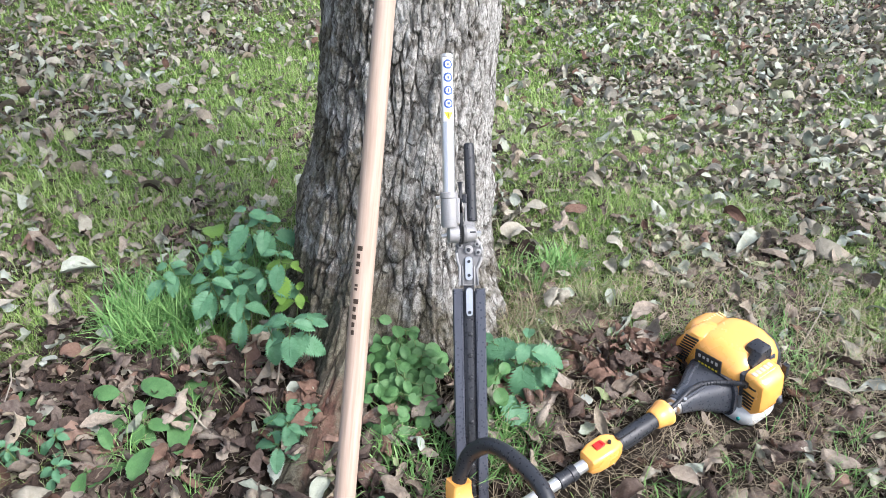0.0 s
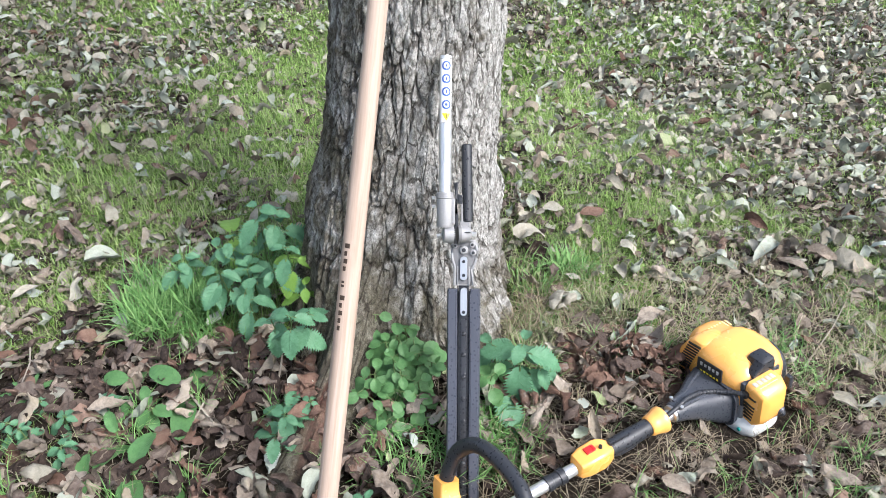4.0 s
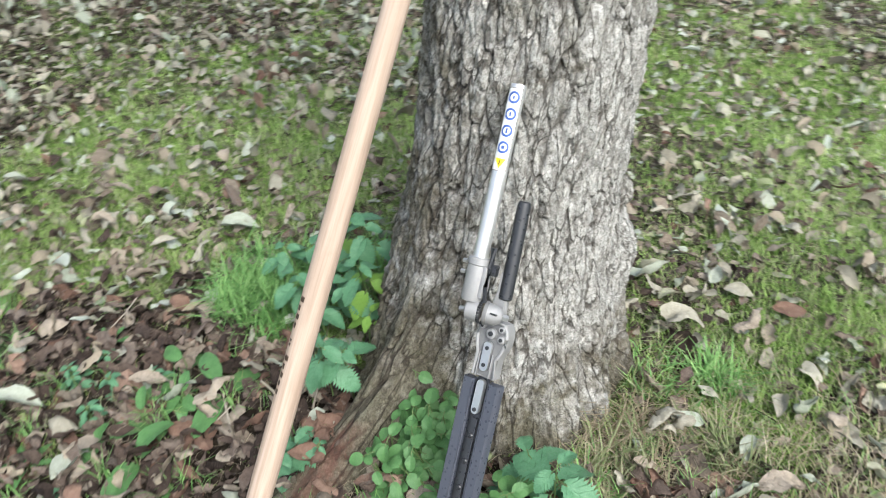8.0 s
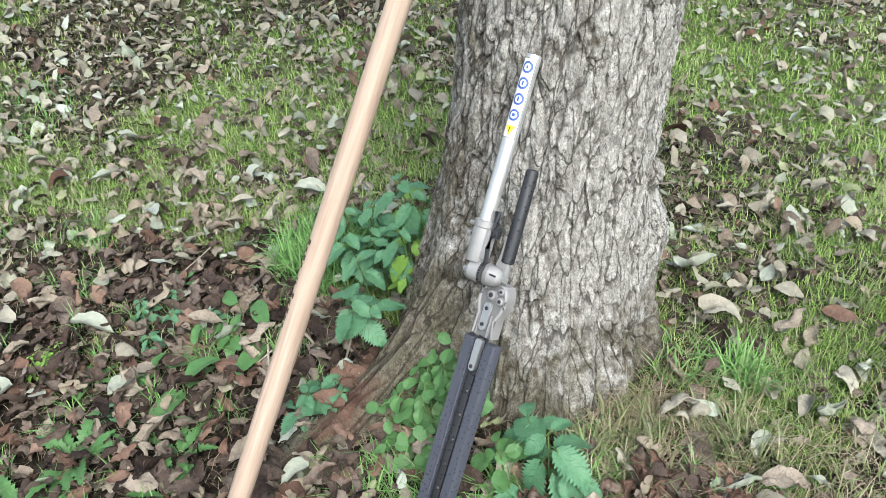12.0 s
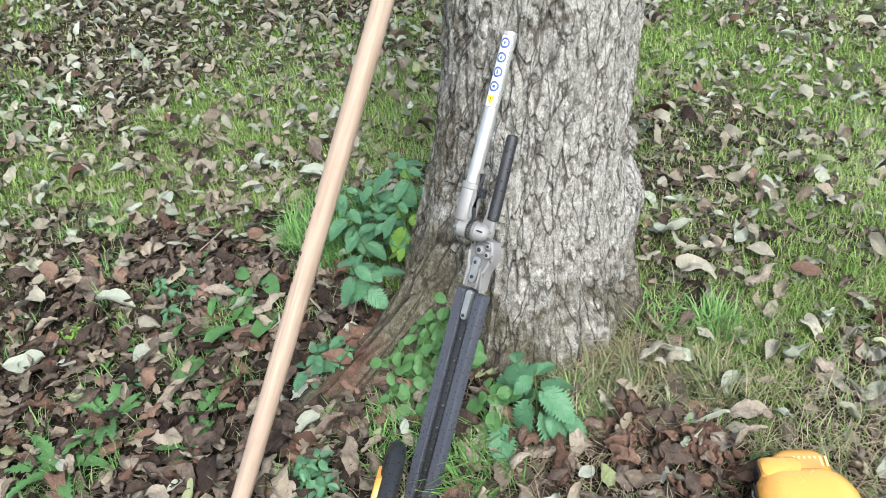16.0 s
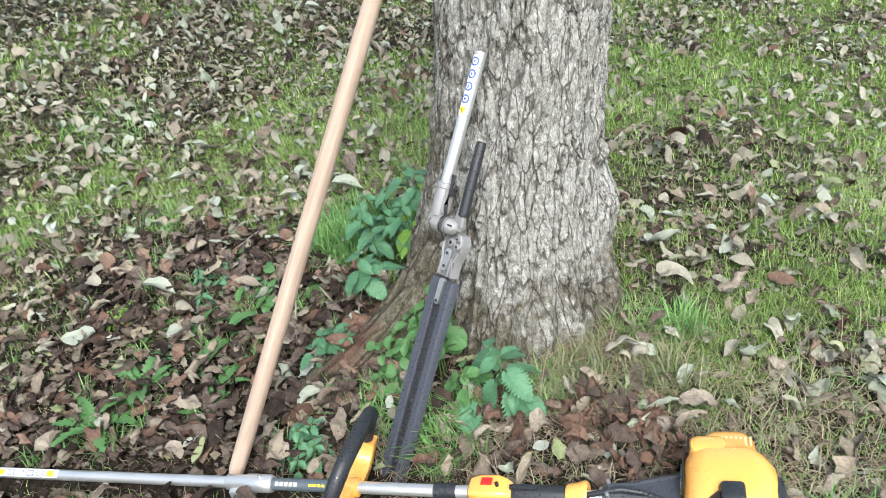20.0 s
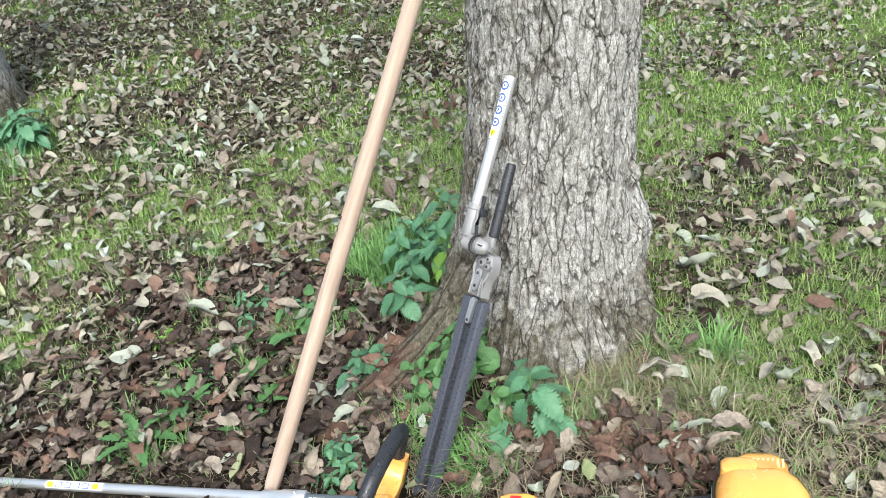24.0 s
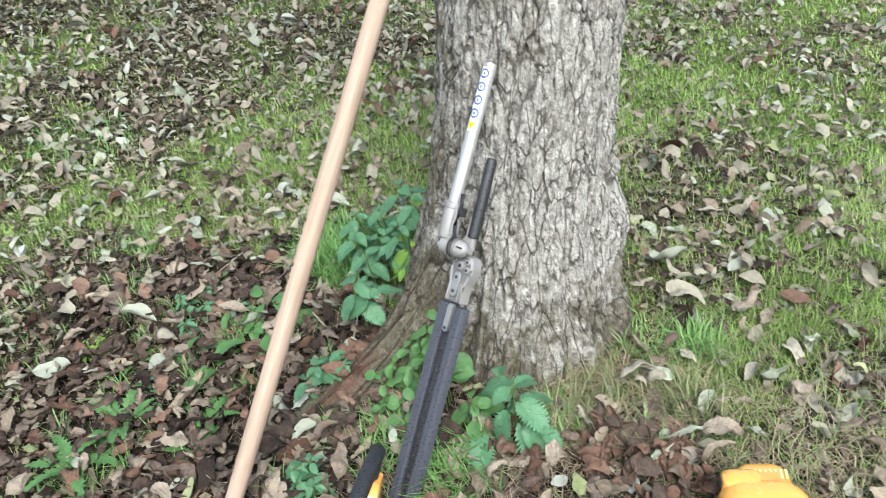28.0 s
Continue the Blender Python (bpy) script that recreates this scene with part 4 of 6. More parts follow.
    # the yellow arm that carries on the loop down to the tube
    path = [(-0.266, 0.0965, 0.043), (-0.270, 0.094, 0.032), (-0.277, 0.084, 0.014), (-0.282, 0.066, 0.000), (-0.284, 0.040, -0.004), (-0.284, 0.010, -0.002)]
    rings = []
    for k, p in enumerate(path):
        t = (Vector(path[min(k + 1, 5)]) - Vector(path[max(k - 1, 0)])).normalized()
        ax = Vector((0.93, 0, -0.35)).normalized()
        ay = t.cross(ax).normalized()
        ax = ay.cross(t)
        wide = 0.0205 + 0.001 * k
        rings.append([Vector(p) + ax * a + ay * b for a, b in rrect(wide, 0.0175, 0.005)])
    part("bracket_arm", loft(bmesh.new(), rings), YELLOW, bracket)
    # rubber collar, switch box, grip
    part("collar", lathe([(-0.096, 0.0130), (-0.095, 0.0165), (-0.082, 0.0165), (-0.081, 0.0150), (-0.066, 0.0150), (-0.065, 0.0170), (-0.051, 0.0170), (-0.050, 0.0130)], 22, X), BLACK, tool)
    rings = []
    for u, hy, hz, cz in ((-0.024, 0.014, 0.014, 0.0), (-0.018, 0.021, 0.020, 0.002), (0.000, 0.025, 0.023, 0.003), (0.036, 0.026, 0.024, 0.003), (0.052, 0.022, 0.022, 0.002), (0.064, 0.017, 0.017, 0.0)):
        rings.append([(u, a, b + cz) for a, b in rrect(hy, hz, 0.008)])
    sw = part("switch_box", loft(bmesh.new(), rings), YELLOW, tool, "yellow switch housing")
    part("stop_switch", box((0.016, 0.004, 0.0275), (0.022, 0.016, 0.006), 0.0015), RED, sw, "red stop switch")
    part("switch_knob", box((0.024, 0.002, 0.0305), (0.006, 0.012, 0.004), 0.001), RED, sw)
    part("lock_button", rod((0.038, -0.004, 0.024), (0.038, -0.004, 0.034), 0.004, 10), DARK, sw)
    part("throttle_grip", lathe([(0.058, 0.0165), (0.065, 0.0185), (0.115, 0.0195), (0.165, 0.0185), (0.176, 0.0170)], 22, X), BLACK, tool, "black ribbed rear grip")
    part("throttle_paddle", box((0.088, -0.002, 0.0205), (0.055, 0.010, 0.010), 0.003), BLACK, tool)
    part("trigger", sweep([(0.07, 0.0, -0.017), (0.095, 0.0, -0.034), (0.13, 0.0, -0.034), (0.15, 0.0, -0.018)], 0.006, 8), BLACK, tool)
    part("end_cup", lathe([(0.168, 0.0195), (0.171, 0.0225), (0.182, 0.0240), (0.192, 0.0265), (0.198, 0.0290), (0.203, 0.0298), (0.207, 0.0290), (0.209, 0.0265), (0.206, 0.0190)], 30, X), YELLOW, tool, "yellow flared grip collar")
    part("tube_end", rod((0.20, 0, 0), (0.245, 0, 0), 0.0126, 18), ALU, tool)
    part("tube_clamp", lathe([(0.228, 0.015), (0.230, 0.0195), (0.247, 0.0205), (0.25, 0.017)], 18, X), STEEL, tool)
    # the engine, rolled over to its left about the shaft
    roll = pose(0, 0, 0, -3)
    engine = "engine"

    def epart(name, bm, material, parent, label=""):
        ob = part(name, bm, material, tool if parent is engine else parent, label)
        if parent is engine:
            ob.matrix_local = roll
        return ob

    def across(secs, n=5):
        """A body from cross-sections along the engine's width: y, u0, u1, z0, z1, corner."""
        return [[((u0 + u1) / 2 + a, y, (z0 + z1) / 2 + b) for a, b in rrect((u1 - u0) / 2, (z1 - z0) / 2, r, n)] for y, u0, u1, z0, z1, r in secs]

    bm = loft(bmesh.new(), [[(u, a + cy, b + cz) for a, b in rrect(hy, hz, r)] for u, hy, hz, r, cy, cz in (
        (0.236, 0.021, 0.021, 0.019, 0, 0), (0.260, 0.025, 0.026, 0.020, 0.002, -0.003), (0.295, 0.034, 0.032, 0.022, 0.008, -0.015), (0.330, 0.048, 0.040, 0.024, 0.016, -0.031), (0.356, 0.057, 0.046, 0.026, 0.021, -0.044), (0.372, 0.062, 0.050, 0.028, 0.022, -0.048), (0.402, 0.062, 0.050, 0.028, 0.022, -0.048))])
    cone = epart("clutch_housing", bm, GREY, engine, "grey plastic clutch housing")
    for y0, y1, z1 in ((0.010, 0.052, 0.000), (-0.012, -0.020, -0.010)):
        epart("housing_rib", sweep([(0.245, y0, 0.020), (0.29, y0 * 1.3 + 0.006, 0.014), (0.33, (y0 + y1) / 2 + 0.01, 0.006), (0.372, y1 + 0.006, z1)], 0.005, 8), GREY, cone)
    epart("housing_hole", rod((0.350, 0.062, -0.016), (0.344, 0.064, -0.004), 0.006, 12), DARK, cone)
    for y, z in ((-0.014, 0.018), (0.014, 0.019)):
        epart("housing_screw", rod((0.247, y, z), (0.246, y * 1.2, z + 0.010), 0.004, 8), STEEL, cone)
    epart("housing_edge", loft(bmesh.new(), [[(u, a + 0.018, b - 0.046) for a, b in rrect(0.066, 0.053, 0.028)] for u in (0.374, 0.384)]), GREY, cone)
    # shroud over cylinder and silencer
    secs = ((-0.054, 0.424, 0.486, -0.060, 0.008, 0.018), (-0.050, 0.408, 0.504, -0.063, 0.024, 0.026), (-0.040, 0.395, 0.522, -0.066, 0.039, 0.034), (-0.020, 0.386, 0.535, -0.069, 0.050, 0.040), (0.015, 0.382, 0.541, -0.070, 0.057, 0.044), (0.050, 0.382, 0.538, -0.070, 0.059, 0.044), (0.074, 0.384, 0.527, -0.070, 0.057, 0.040), (0.084, 0.390, 0.514, -0.068, 0.0535, 0.034),
            (0.087, 0.408, 0.507, -0.066, 0.0505, 0.022), (0.118, 0.412, 0.505, -0.062, 0.0495, 0.022), (0.136, 0.420, 0.499, -0.055, 0.042, 0.024), (0.150, 0.431, 0.491, -0.046, 0.028, 0.024), (0.158, 0.442, 0.482, -0.034, 0.012, 0.018))
    rings = [[(x - 0.10 * (0.056 - z) * (x < 0.45), y, z) for x, y, z in ring] for ring in across(secs, 7)]
    shroud = epart("engine_shroud", loft(bmesh.new(), rings), YELLOW, engine, "glossy yellow engine shroud")
    rings = []
    for z, v0, v1, u0 in ((-0.062, 0.080, 0.150, 0.402), (-0.055, 0.078, 0.162, 0.392), (0.0, 0.072, 0.146, 0.389), (0.040, 0.070, 0.122, 0.389), (0.052, 0.072, 0.112, 0.394), (0.056, 0.074, 0.104, 0.404)):
        rings.append([(a + (u0 + 0.455) / 2, b + (v0 + v1) / 2, z) for a, b in rrect((0.455 - u0) / 2, (v1 - v0) / 2, 0.014, 5)])
    side = epart("silencer_cover", loft(bmesh.new(), rings), YELLOW, engine, "yellow louvred silencer cover")
    for k in range(10):
        z = 0.042 - 0.0092 * k
        epart("louvre_slot", box((0.3893, 0.096 + 0.0036 * k, z), (0.004, 0.036, 0.0046), 0.0005, turn=Matrix.Rotation(radians(-8), 3, "X")), DARK, side)
    for k in range(10):
        epart("moulded_groove", box((0.424 + 0.0082 * k, 0.1035, 0.0490), (0.0040, 0.022, 0.0016), 0.0006), CREAM, shroud)
    epart("shroud_hole", rod((0.456, 0.020, 0.0545), (0.456, 0.020, 0.0568), 0.0046, 10), DARK, shroud)
    # badge on the front of the shroud
    turn = Euler((radians(-6), radians(7), 0)).to_matrix()
    badge = epart("badge", box((0.3770, 0.036, 0.015), (0.004, 0.072, 0.040), 0.002, turn=turn), DARK, shroud, "dark badge with silver and yellow print")
    for k in range(5):
        epart("silver_print", box((0.3748, 0.059 - 0.0118 * k, 0.0225 + 0.0012 * k), (0.0012, 0.0062, 0.0085 - 0.002 * (k % 2)), 0.0003, turn=turn), SILVERPRINT, badge)
    for k in range(6):
        epart("yellow_print", box((0.3738, 0.057 - 0.0095 * k, 0.0045 + 0.0010 * k), (0.0012, 0.0058, 0.0042), 0.0003, turn=turn), SIGNAL, badge)
    # spark plug cap
    rings = [[(u + a, -0.028 + b, z) for a, b in rrect(hx, hy, 0.007)] for u, hx, hy, z in ((0.460, 0.022, 0.023, 0.030), (0.460, 0.0225, 0.023, 0.050), (0.462, 0.019, 0.020, 0.061), (0.464, 0.011, 0.013, 0.065))]
    cap = epart("spark_plug_cap", loft(bmesh.new(), rings), BLACK, engine, "black spark plug cap")
    rings = [[(0.440 - 0.022 * k, -0.040 + a, 0.054 - 0.022 * k + b) for a, b in rrect(0.013 - 0.003 * k, 0.008, 0.004)] for k in (0, 0.5, 1.0)]
    epart("plug_boot", loft(bmesh.new(), rings), BLACK, cap)
    # air filter cover
    secs = ((-0.046, 0.404, 0.464, -0.066, 0.026, 0.012), (-0.051, 0.395, 0.474, -0.074, 0.036, 0.012), (-0.078, 0.392, 0.474, -0.074, 0.036, 0.012), (-0.096, 0.397, 0.468, -0.060, 0.027, 0.014), (-0.103, 0.408, 0.458, -0.044, 0.014, 0.014))
    cover = epart("air_filter_cover", loft(bmesh.new(), across(secs)), YELLOW, engine, "yellow air filter cover")
    for k in range(5):
        epart("louvre_slot", box((0.3926, -0.067, -0.054 + 0.0095 * k), (0.004, 0.022 + 0.002 * k, 0.0042), 0.0005), DARK, cover)
    epart("louvre_slot", box((0.3926, -0.074, 0.006), (0.004, 0.018, 0.004), 0.0005), DARK, cover)
    for k in range(5):
        epart("cover_print", box((0.406 + 0.0120 * k, -0.066, 0.0358), (0.0095, 0.013, 0.0016), 0.0004), SILVERPRINT, cover)
    epart("cover_print", box((0.430, -0.0775, 0.0350), (0.052, 0.005, 0.0016), 0.0004), SILVERPRINT, cover)
    epart("cable_socket", box((0.390, -0.056, 0.008), (0.012, 0.014, 0.014), 0.003), DARK, cover)
    epart("cover_knob", lathe([(0, 0.011), (0.006, 0.012), (0.012, 0.009)], 12, (0.35, -1, -0.2), (0.452, -0.094, -0.040)), GREY, cover)
    epart("cover_bracket", box((0.398, -0.040, -0.056), (0.018, 0.026, 0.046), 0.005), CAST, engine, "pale grey bracket under the filter cover")
    epart("choke_lever", box((0.490, -0.082, 0.010), (0.012, 0.014, 0.034), 0.003), BLACK, engine)
    epart("carburettor_plate", box((0.445, -0.044, -0.020), (0.108, 0.012, 0.100), 0.005), GREY, engine)
    epart("primer_bulb", lathe([(0, 0.010), (0.006, 0.010), (0.012, 0.006), (0.014, 0.002)], 14, (0.2, -1, -0.3), (0.468, -0.088, -0.062)), BLACK, engine)
    # crankcase, recoil starter, tank
    epart("crankcase", box((0.445, 0.020, -0.062), (0.11, 0.10, 0.05), 0.012), GREY, engine)
    epart("recoil_starter", lathe([(0.0, 0.056), (0.016, 0.056), (0.026, 0.048), (0.030, 0.03)], 24, X, (0.520, 0.015, -0.022)), BLACK, engine)
    secs = ((-0.090, 0.410, 0.452, -0.096, -0.078, 0.008), (-0.084, 0.392, 0.470, -0.108, -0.070, 0.016), (-0.066, 0.380, 0.480, -0.117, -0.067, 0.022), (-0.03, 0.375, 0.486, -0.121, -0.066, 0.024), (0.025, 0.376, 0.484, -0.119, -0.070, 0.022), (0.064, 0.384, 0.476, -0.110, -0.072, 0.018), (0.086, 0.394, 0.466, -0.098, -0.076, 0.010))
    tank = epart("fuel_tank", loft(bmesh.new(), across(secs)), TANK, engine, "translucent white fuel tank")
    epart("tank_dot", rod((0.3795, -0.060, -0.088), (0.3755, -0.060, -0.088), 0.0045, 12), TEAL, tank)
    epart("fuel_cap", rod((0.380, -0.004, -0.096), (0.362, -0.004, -0.102), 0.014, 18), BLACK, tank)
    # throttle cable
    pts = [(0.206, -0.010, 0.014), (0.230, -0.012, 0.024), (0.270, -0.006, 0.029), (0.310, 0.000, 0.016), (0.345, -0.010, 0.008), (0.372, -0.032, 0.008), (0.388, -0.054, 0.009)]
    cable = epart("throttle_cable", sweep(pts, 0.0052, 10), BLACK, engine, "black corrugated throttle cable")
    for k in range(14):
        a, b = Vector(pts[3]).lerp(Vector(pts[6]), k / 13), 0
        s = 3 + 3 * k / 13
        i = min(int(s), 5)
        c = Vector(pts[i]).lerp(Vector(pts[i + 1]), s - i)
        d = (Vector(pts[i + 1]) - Vector(pts[i])).normalized()
        epart("cable_ridge", rod(c - d * 0.0016, c + d * 0.0016, 0.0064, 8), BLACK, cable)


build_power_unit()


# ---- plants ----
def ground_at(x, y):
    return float(height(x, y))


def leaf_grid(long, wide, curl=0.0, roll=0.0, wave=0.0, twist=0.0, nl=8, nw=4, seed=0, teeth=0.0, shape=0.8, heart=0.0, crumple=0.0):
    """The grid of a leaf along +y from its stalk, with its own length and cross measure; curled lengthwise, rolled crosswise, rumpled."""
    rng = np.random.default_rng(seed)
    v, u = np.meshgrid(np.linspace(0, 1, nl + 1), np.linspace(-1, 1, nw + 1), indexing="ij")
    half = wide / 2 * np.sin(np.pi * np.clip(v, 0.0, 1) ** shape) ** 0.75
    half = half * (1 - 0.25 * v) + wide * 0.02
    if teeth:
        half = half * (1 + teeth * ((np.arange(nl + 1) % 2) * 2 - 1)[:, None] * (np.abs(u) > 0.9))
    along = v * long - heart * long * np.abs(u) ** 2 * (v < 0.15)
    ang = u * roll + 1e-6
    across = half * np.sin(ang) / (np.abs(roll) + 1e-6) * 1.0 if roll else half * u
    lift = half * (1 - np.cos(ang)) / (np.abs(roll) + 1e-6) if roll else 0 * u
    k = curl + 1e-6
    y = long / k * np.sin(k * along / long)
    z = long / k * (1 - np.cos(k * along / long)) + lift
    p = rng.random(6) * 6.28
    z = z + wave * long * (np.sin(v * 7 + p[0] + u * 2) * 0.5 + np.sin(u * 4 + p[1] + v * 5) * 0.35) * (0.2 + np.abs(u))
    x = across + wave * long * 0.6 * np.sin(v * 5 + p[2])
    if crumple:
        grid = rng.normal(0, 1, (3, nl + 1, nw + 1))
        grid = grid + 0.5 * np.roll(grid, 1, 1) + 0.5 * np.roll(grid, 1, 2)
        x, y, z = x + crumple * long * 0.5 * grid[0], y + crumple * long * 0.4 * grid[1], z + crumple * long * grid[2]
    t = twist * (v - 0.5)
    x, z = x * np.cos(t) - z * np.sin(t), x * np.sin(t) + z * np.cos(t)
    co = np.stack([x, y - y.mean() * 0, z], -1).reshape(-1, 3)
    i = np.arange((nl + 1) * (nw + 1)).reshape(nl + 1, nw + 1)
    quads = np.stack([i[:-1, :-1], i[:-1, 1:], i[1:, 1:], i[1:, :-1]], -1).reshape(-1, 4)
    uv = np.stack([(u + 1) / 2, v], -1).reshape(-1, 2)
    return co, quads, uv


def toothed_leaf(long, wide, curl, droop_tip, seed, teeth=0.2, ribs=6, pointed=0.8, heart=0.12, n=24):
    """A green leaf along +y: heart-shaped foot, pointed tip, toothed rim, pleated between its veins."""
    rng = np.random.default_rng(seed)
    v, u = np.meshgrid(np.linspace(0, 1, n + 1), np.linspace(-1, 1, 7), indexing="ij")
    half = (v + 0.004) ** 0.5 * (1.004 - v) ** pointed
    half = wide / 2 * half / half.max()
    rim = np.abs(u) > 0.9
    step = ((np.arange(n + 1) % 2) * 2 - 1)[:, None]
    half = half * (1 + teeth * rng.uniform(0.6, 1.2, (n + 1, 1)) * step * rim)
    along = v * long - heart * long * u * u * (1 - v) ** 5 + rim * step * 0.4 * long / n
    across = half * u
    fold = rng.uniform(0.05, 0.45)
    z = fold * np.abs(across) + 0.010 * long * np.cos(2 * np.pi * (v * ribs - np.abs(u) * ribs * 0.275)) * np.abs(u) ** 0.5
    z = z + 0.022 * long * np.sin(v * 9 + rng.random() * 6 + u * 2) * np.abs(u)
    k = curl + 1e-4
    phi = k * along / long + droop_tip * np.clip(along / long, 0, 1) ** 3
    y = long / k * np.sin(k * along / long)
    zz = long / k * (1 - np.cos(k * along / long)) + droop_tip * long * 0.25 * np.clip(along / long, 0, 1) ** 4 + z * np.cos(phi)
    co = np.stack([across, y, zz], -1).reshape(-1, 3)
    i = np.arange((n + 1) * 7).reshape(n + 1, 7)
    quads = np.stack([i[:-1, :-1], i[:-1, 1:], i[1:, 1:], i[1:, :-1]], -1).reshape(-1, 4)
    return co, quads, np.stack([(u + 1) / 2, v], -1).reshape(-1, 2)


def grow_plant(name, x, y, stems, label, category, leaf, material, group="", stem_mat=None, seed=0):
    """A plant: thin stems with leaves in crossed pairs. stems: rows of (dx, dy, height, lean x, lean y, pairs)."""
    rng = random.Random(seed)
    z0 = ground_at(x, y)
    plant = thing(name, Matrix.Translation((x, y, z0)), label, category, group)
    for dx, dy, high, lx, ly, pairs in stems:
        base = Vector((dx, dy, ground_at(x + dx, y + dy) - z0 - 0.01))
        pts = [base + Vector((lx * s * s, ly * s * s, (high + 0.01) * s)) for s in (0, 0.25, 0.5, 0.75, 1)]
        stem = part("stem", sweep(pts, lambda s: 0.0022 - 0.001 * s, 6), stem_mat or STEM, plant)
        turn = rng.uniform(0, 3.14)
        for k in range(pairs):
            s = max(0.12, 1 - min(0.85 * k / max(pairs, 1), k * leaf.get("gap", 0.028) / high))
            i = min(int(s * 4), 3)
            p = pts[i].lerp(pts[i + 1], s * 4 - i)
            size = leaf["long"] * (0.55 + 0.45 * min(k, 1.5) / 1.5 if pairs > 1 else 1.0) * rng.uniform(0.85, 1.15)
            per = leaf.get("per", 2)
            for side in range(per):
                a = turn + k * (1.57 if per == 2 else 0.8) + side * 2 * math.pi / per + rng.uniform(-0.25, 0.25)
                droop = leaf.get("droop", 0.1) + 0.20 * k + rng.uniform(-0.15, 0.2)
                co, q, uv = toothed_leaf(size, size * leaf["wide"] * rng.uniform(0.9, 1.1), -0.35 + rng.uniform(-0.4, 0.25), rng.uniform(-0.5, 0.0), rng.randrange(9999), leaf.get("teeth", 0), leaf.get("ribs", 6), leaf.get("pointed", 0.8), leaf.get("heart", 0.12))
                stalk = size * leaf.get("stalk", 0.25)
                m = Matrix.Translation(p) @ Matrix.Rotation(leaf.get("face", 0.25), 4, "X") @ Matrix.Rotation(a, 4, "Z") @ Matrix.Translation((0, stalk, -stalk * 0.1)) @ Matrix.Rotation(-droop, 4, "X") @ Matrix.Rotation(rng.uniform(-0.25, 0.25), 4, "Y")
                lf = new("leaf", joined("leaf", [(turned(co, m), q, uv, 0)], [material]))
                lf.parent = plant
                tip = m.translation
                part("leaf_stalk", sweep([p, p.lerp(tip, 0.5) + Vector((0, 0, 0.002)), tip], 0.0009, 5), stem_mat or STEM, plant)
    return plant


NETTLE_LEAF = dict(wide=0.66, teeth=0.22, droop=0.16, stalk=0.30)
DOCK_LEAF = dict(face=0.45, wide=0.56, teeth=0.0, droop=-0.15, stalk=0.2, pointed=0.6, heart=0.06, ribs=5)
ROUND_LEAF = dict(face=0.5, long=0.050, wide=0.84, teeth=0.09, droop=0.1, stalk=0.45, pointed=0.7, heart=0.10, ribs=4)
rn = random.Random(5)


def nettle(x, y, high, pairs, scale, seed, leans=(0, 0), material=None, stems=1, per=2, label="young stinging nettle with toothed green leaves at the tree foot"):
    leaf = dict(NETTLE_LEAF, long=0.076 * scale, per=per)
    rows = [(rn.uniform(-0.02, 0.02) * (stems > 1), rn.uniform(-0.02, 0.02) * (stems > 1), high * rn.uniform(0.8, 1.1), leans[0] + rn.uniform(-0.015, 0.015), leans[1] + rn.uniform(-0.015, 0.015), pairs) for _ in range(stems)]
    return grow_plant("nettle", x, y, rows, label, "plant", leaf, material or NETTLE, "nettles round the tree", seed=seed)


# clump at the left foot of the tree
for k, (x, y, h, p, s) in enumerate(((-0.262, 1.350, 0.185, 3, 1.12), (-0.225, 1.372, 0.20, 2, 1.05), (-0.300, 1.385, 0.165, 2, 1.05), (-0.400, 1.485, 0.17, 3, 1.2), (-0.465, 1.520, 0.18, 3, 1.25), (-0.620, 1.625, 0.13, 2, 1.0), (-0.360, 1.545, 0.21, 2, 1.05), (-0.405, 1.630, 0.28, 3, 1.15), (-0.355, 1.655, 0.31, 3, 1.1), (-0.470, 1.615, 0.22, 2, 1.1), (-0.310, 1.560, 0.24, 2, 0.95))):
    nettle(x, y, h, p, 0.86 * s, 40 + k, (0.0, -0.03))
nettle(-0.335, 1.560, 0.25, 2, 1.0, 61, (0.02, 0.0), LIMEHERB, label="pale yellow-green nettle shoot against the bark")
nettle(-0.285, 1.500, 0.19, 2, 0.8, 66, (0.01, 0.0), LIMEHERB, label="pale yellow-green nettle shoot against the bark")
nettle(-0.53, 1.735, 0.15, 1, 1.0, 67, (0.0, 0.0), LIMEHERB, label="pale yellow-green nettle shoot in long grass")
nettle(-0.250, 1.190, 0.075, 2, 0.72, 62, (0.0, -0.01), per=4)
nettle(-0.228, 1.195, 0.060, 1, 0.66, 64, (0.0, 0.0), per=4)
nettle(-0.270, 1.180, 0.050, 1, 0.66, 65, (0.0, -0.01), per=3)
# clump beside the sheath
for k, (x, y, h, p, s, lx, ly) in enumerate(((0.258, 1.342, 0.155, 4, 1.08, 0.01, -0.02), (0.205, 1.385, 0.145, 3, 0.98, 0.0, -0.01), (0.290, 1.368, 0.085, 2, 1.0, 0.02, -0.01), (0.228, 1.318, 0.06, 1, 1.05, -0.01, -0.03))):
    nettle(x, y, h, p, s, 70 + k, (lx, ly))
for k in range(8):
    x, y = -0.50 + rn.uniform(-0.14, 0.12), 1.57 + rn.uniform(-0.06, 0.09)
    nettle(x, y, 0.12 + 0.5 * max(0.0, y - 1.48), 2, rn.uniform(0.65, 0.9), 140 + k, (0.0, -0.02))
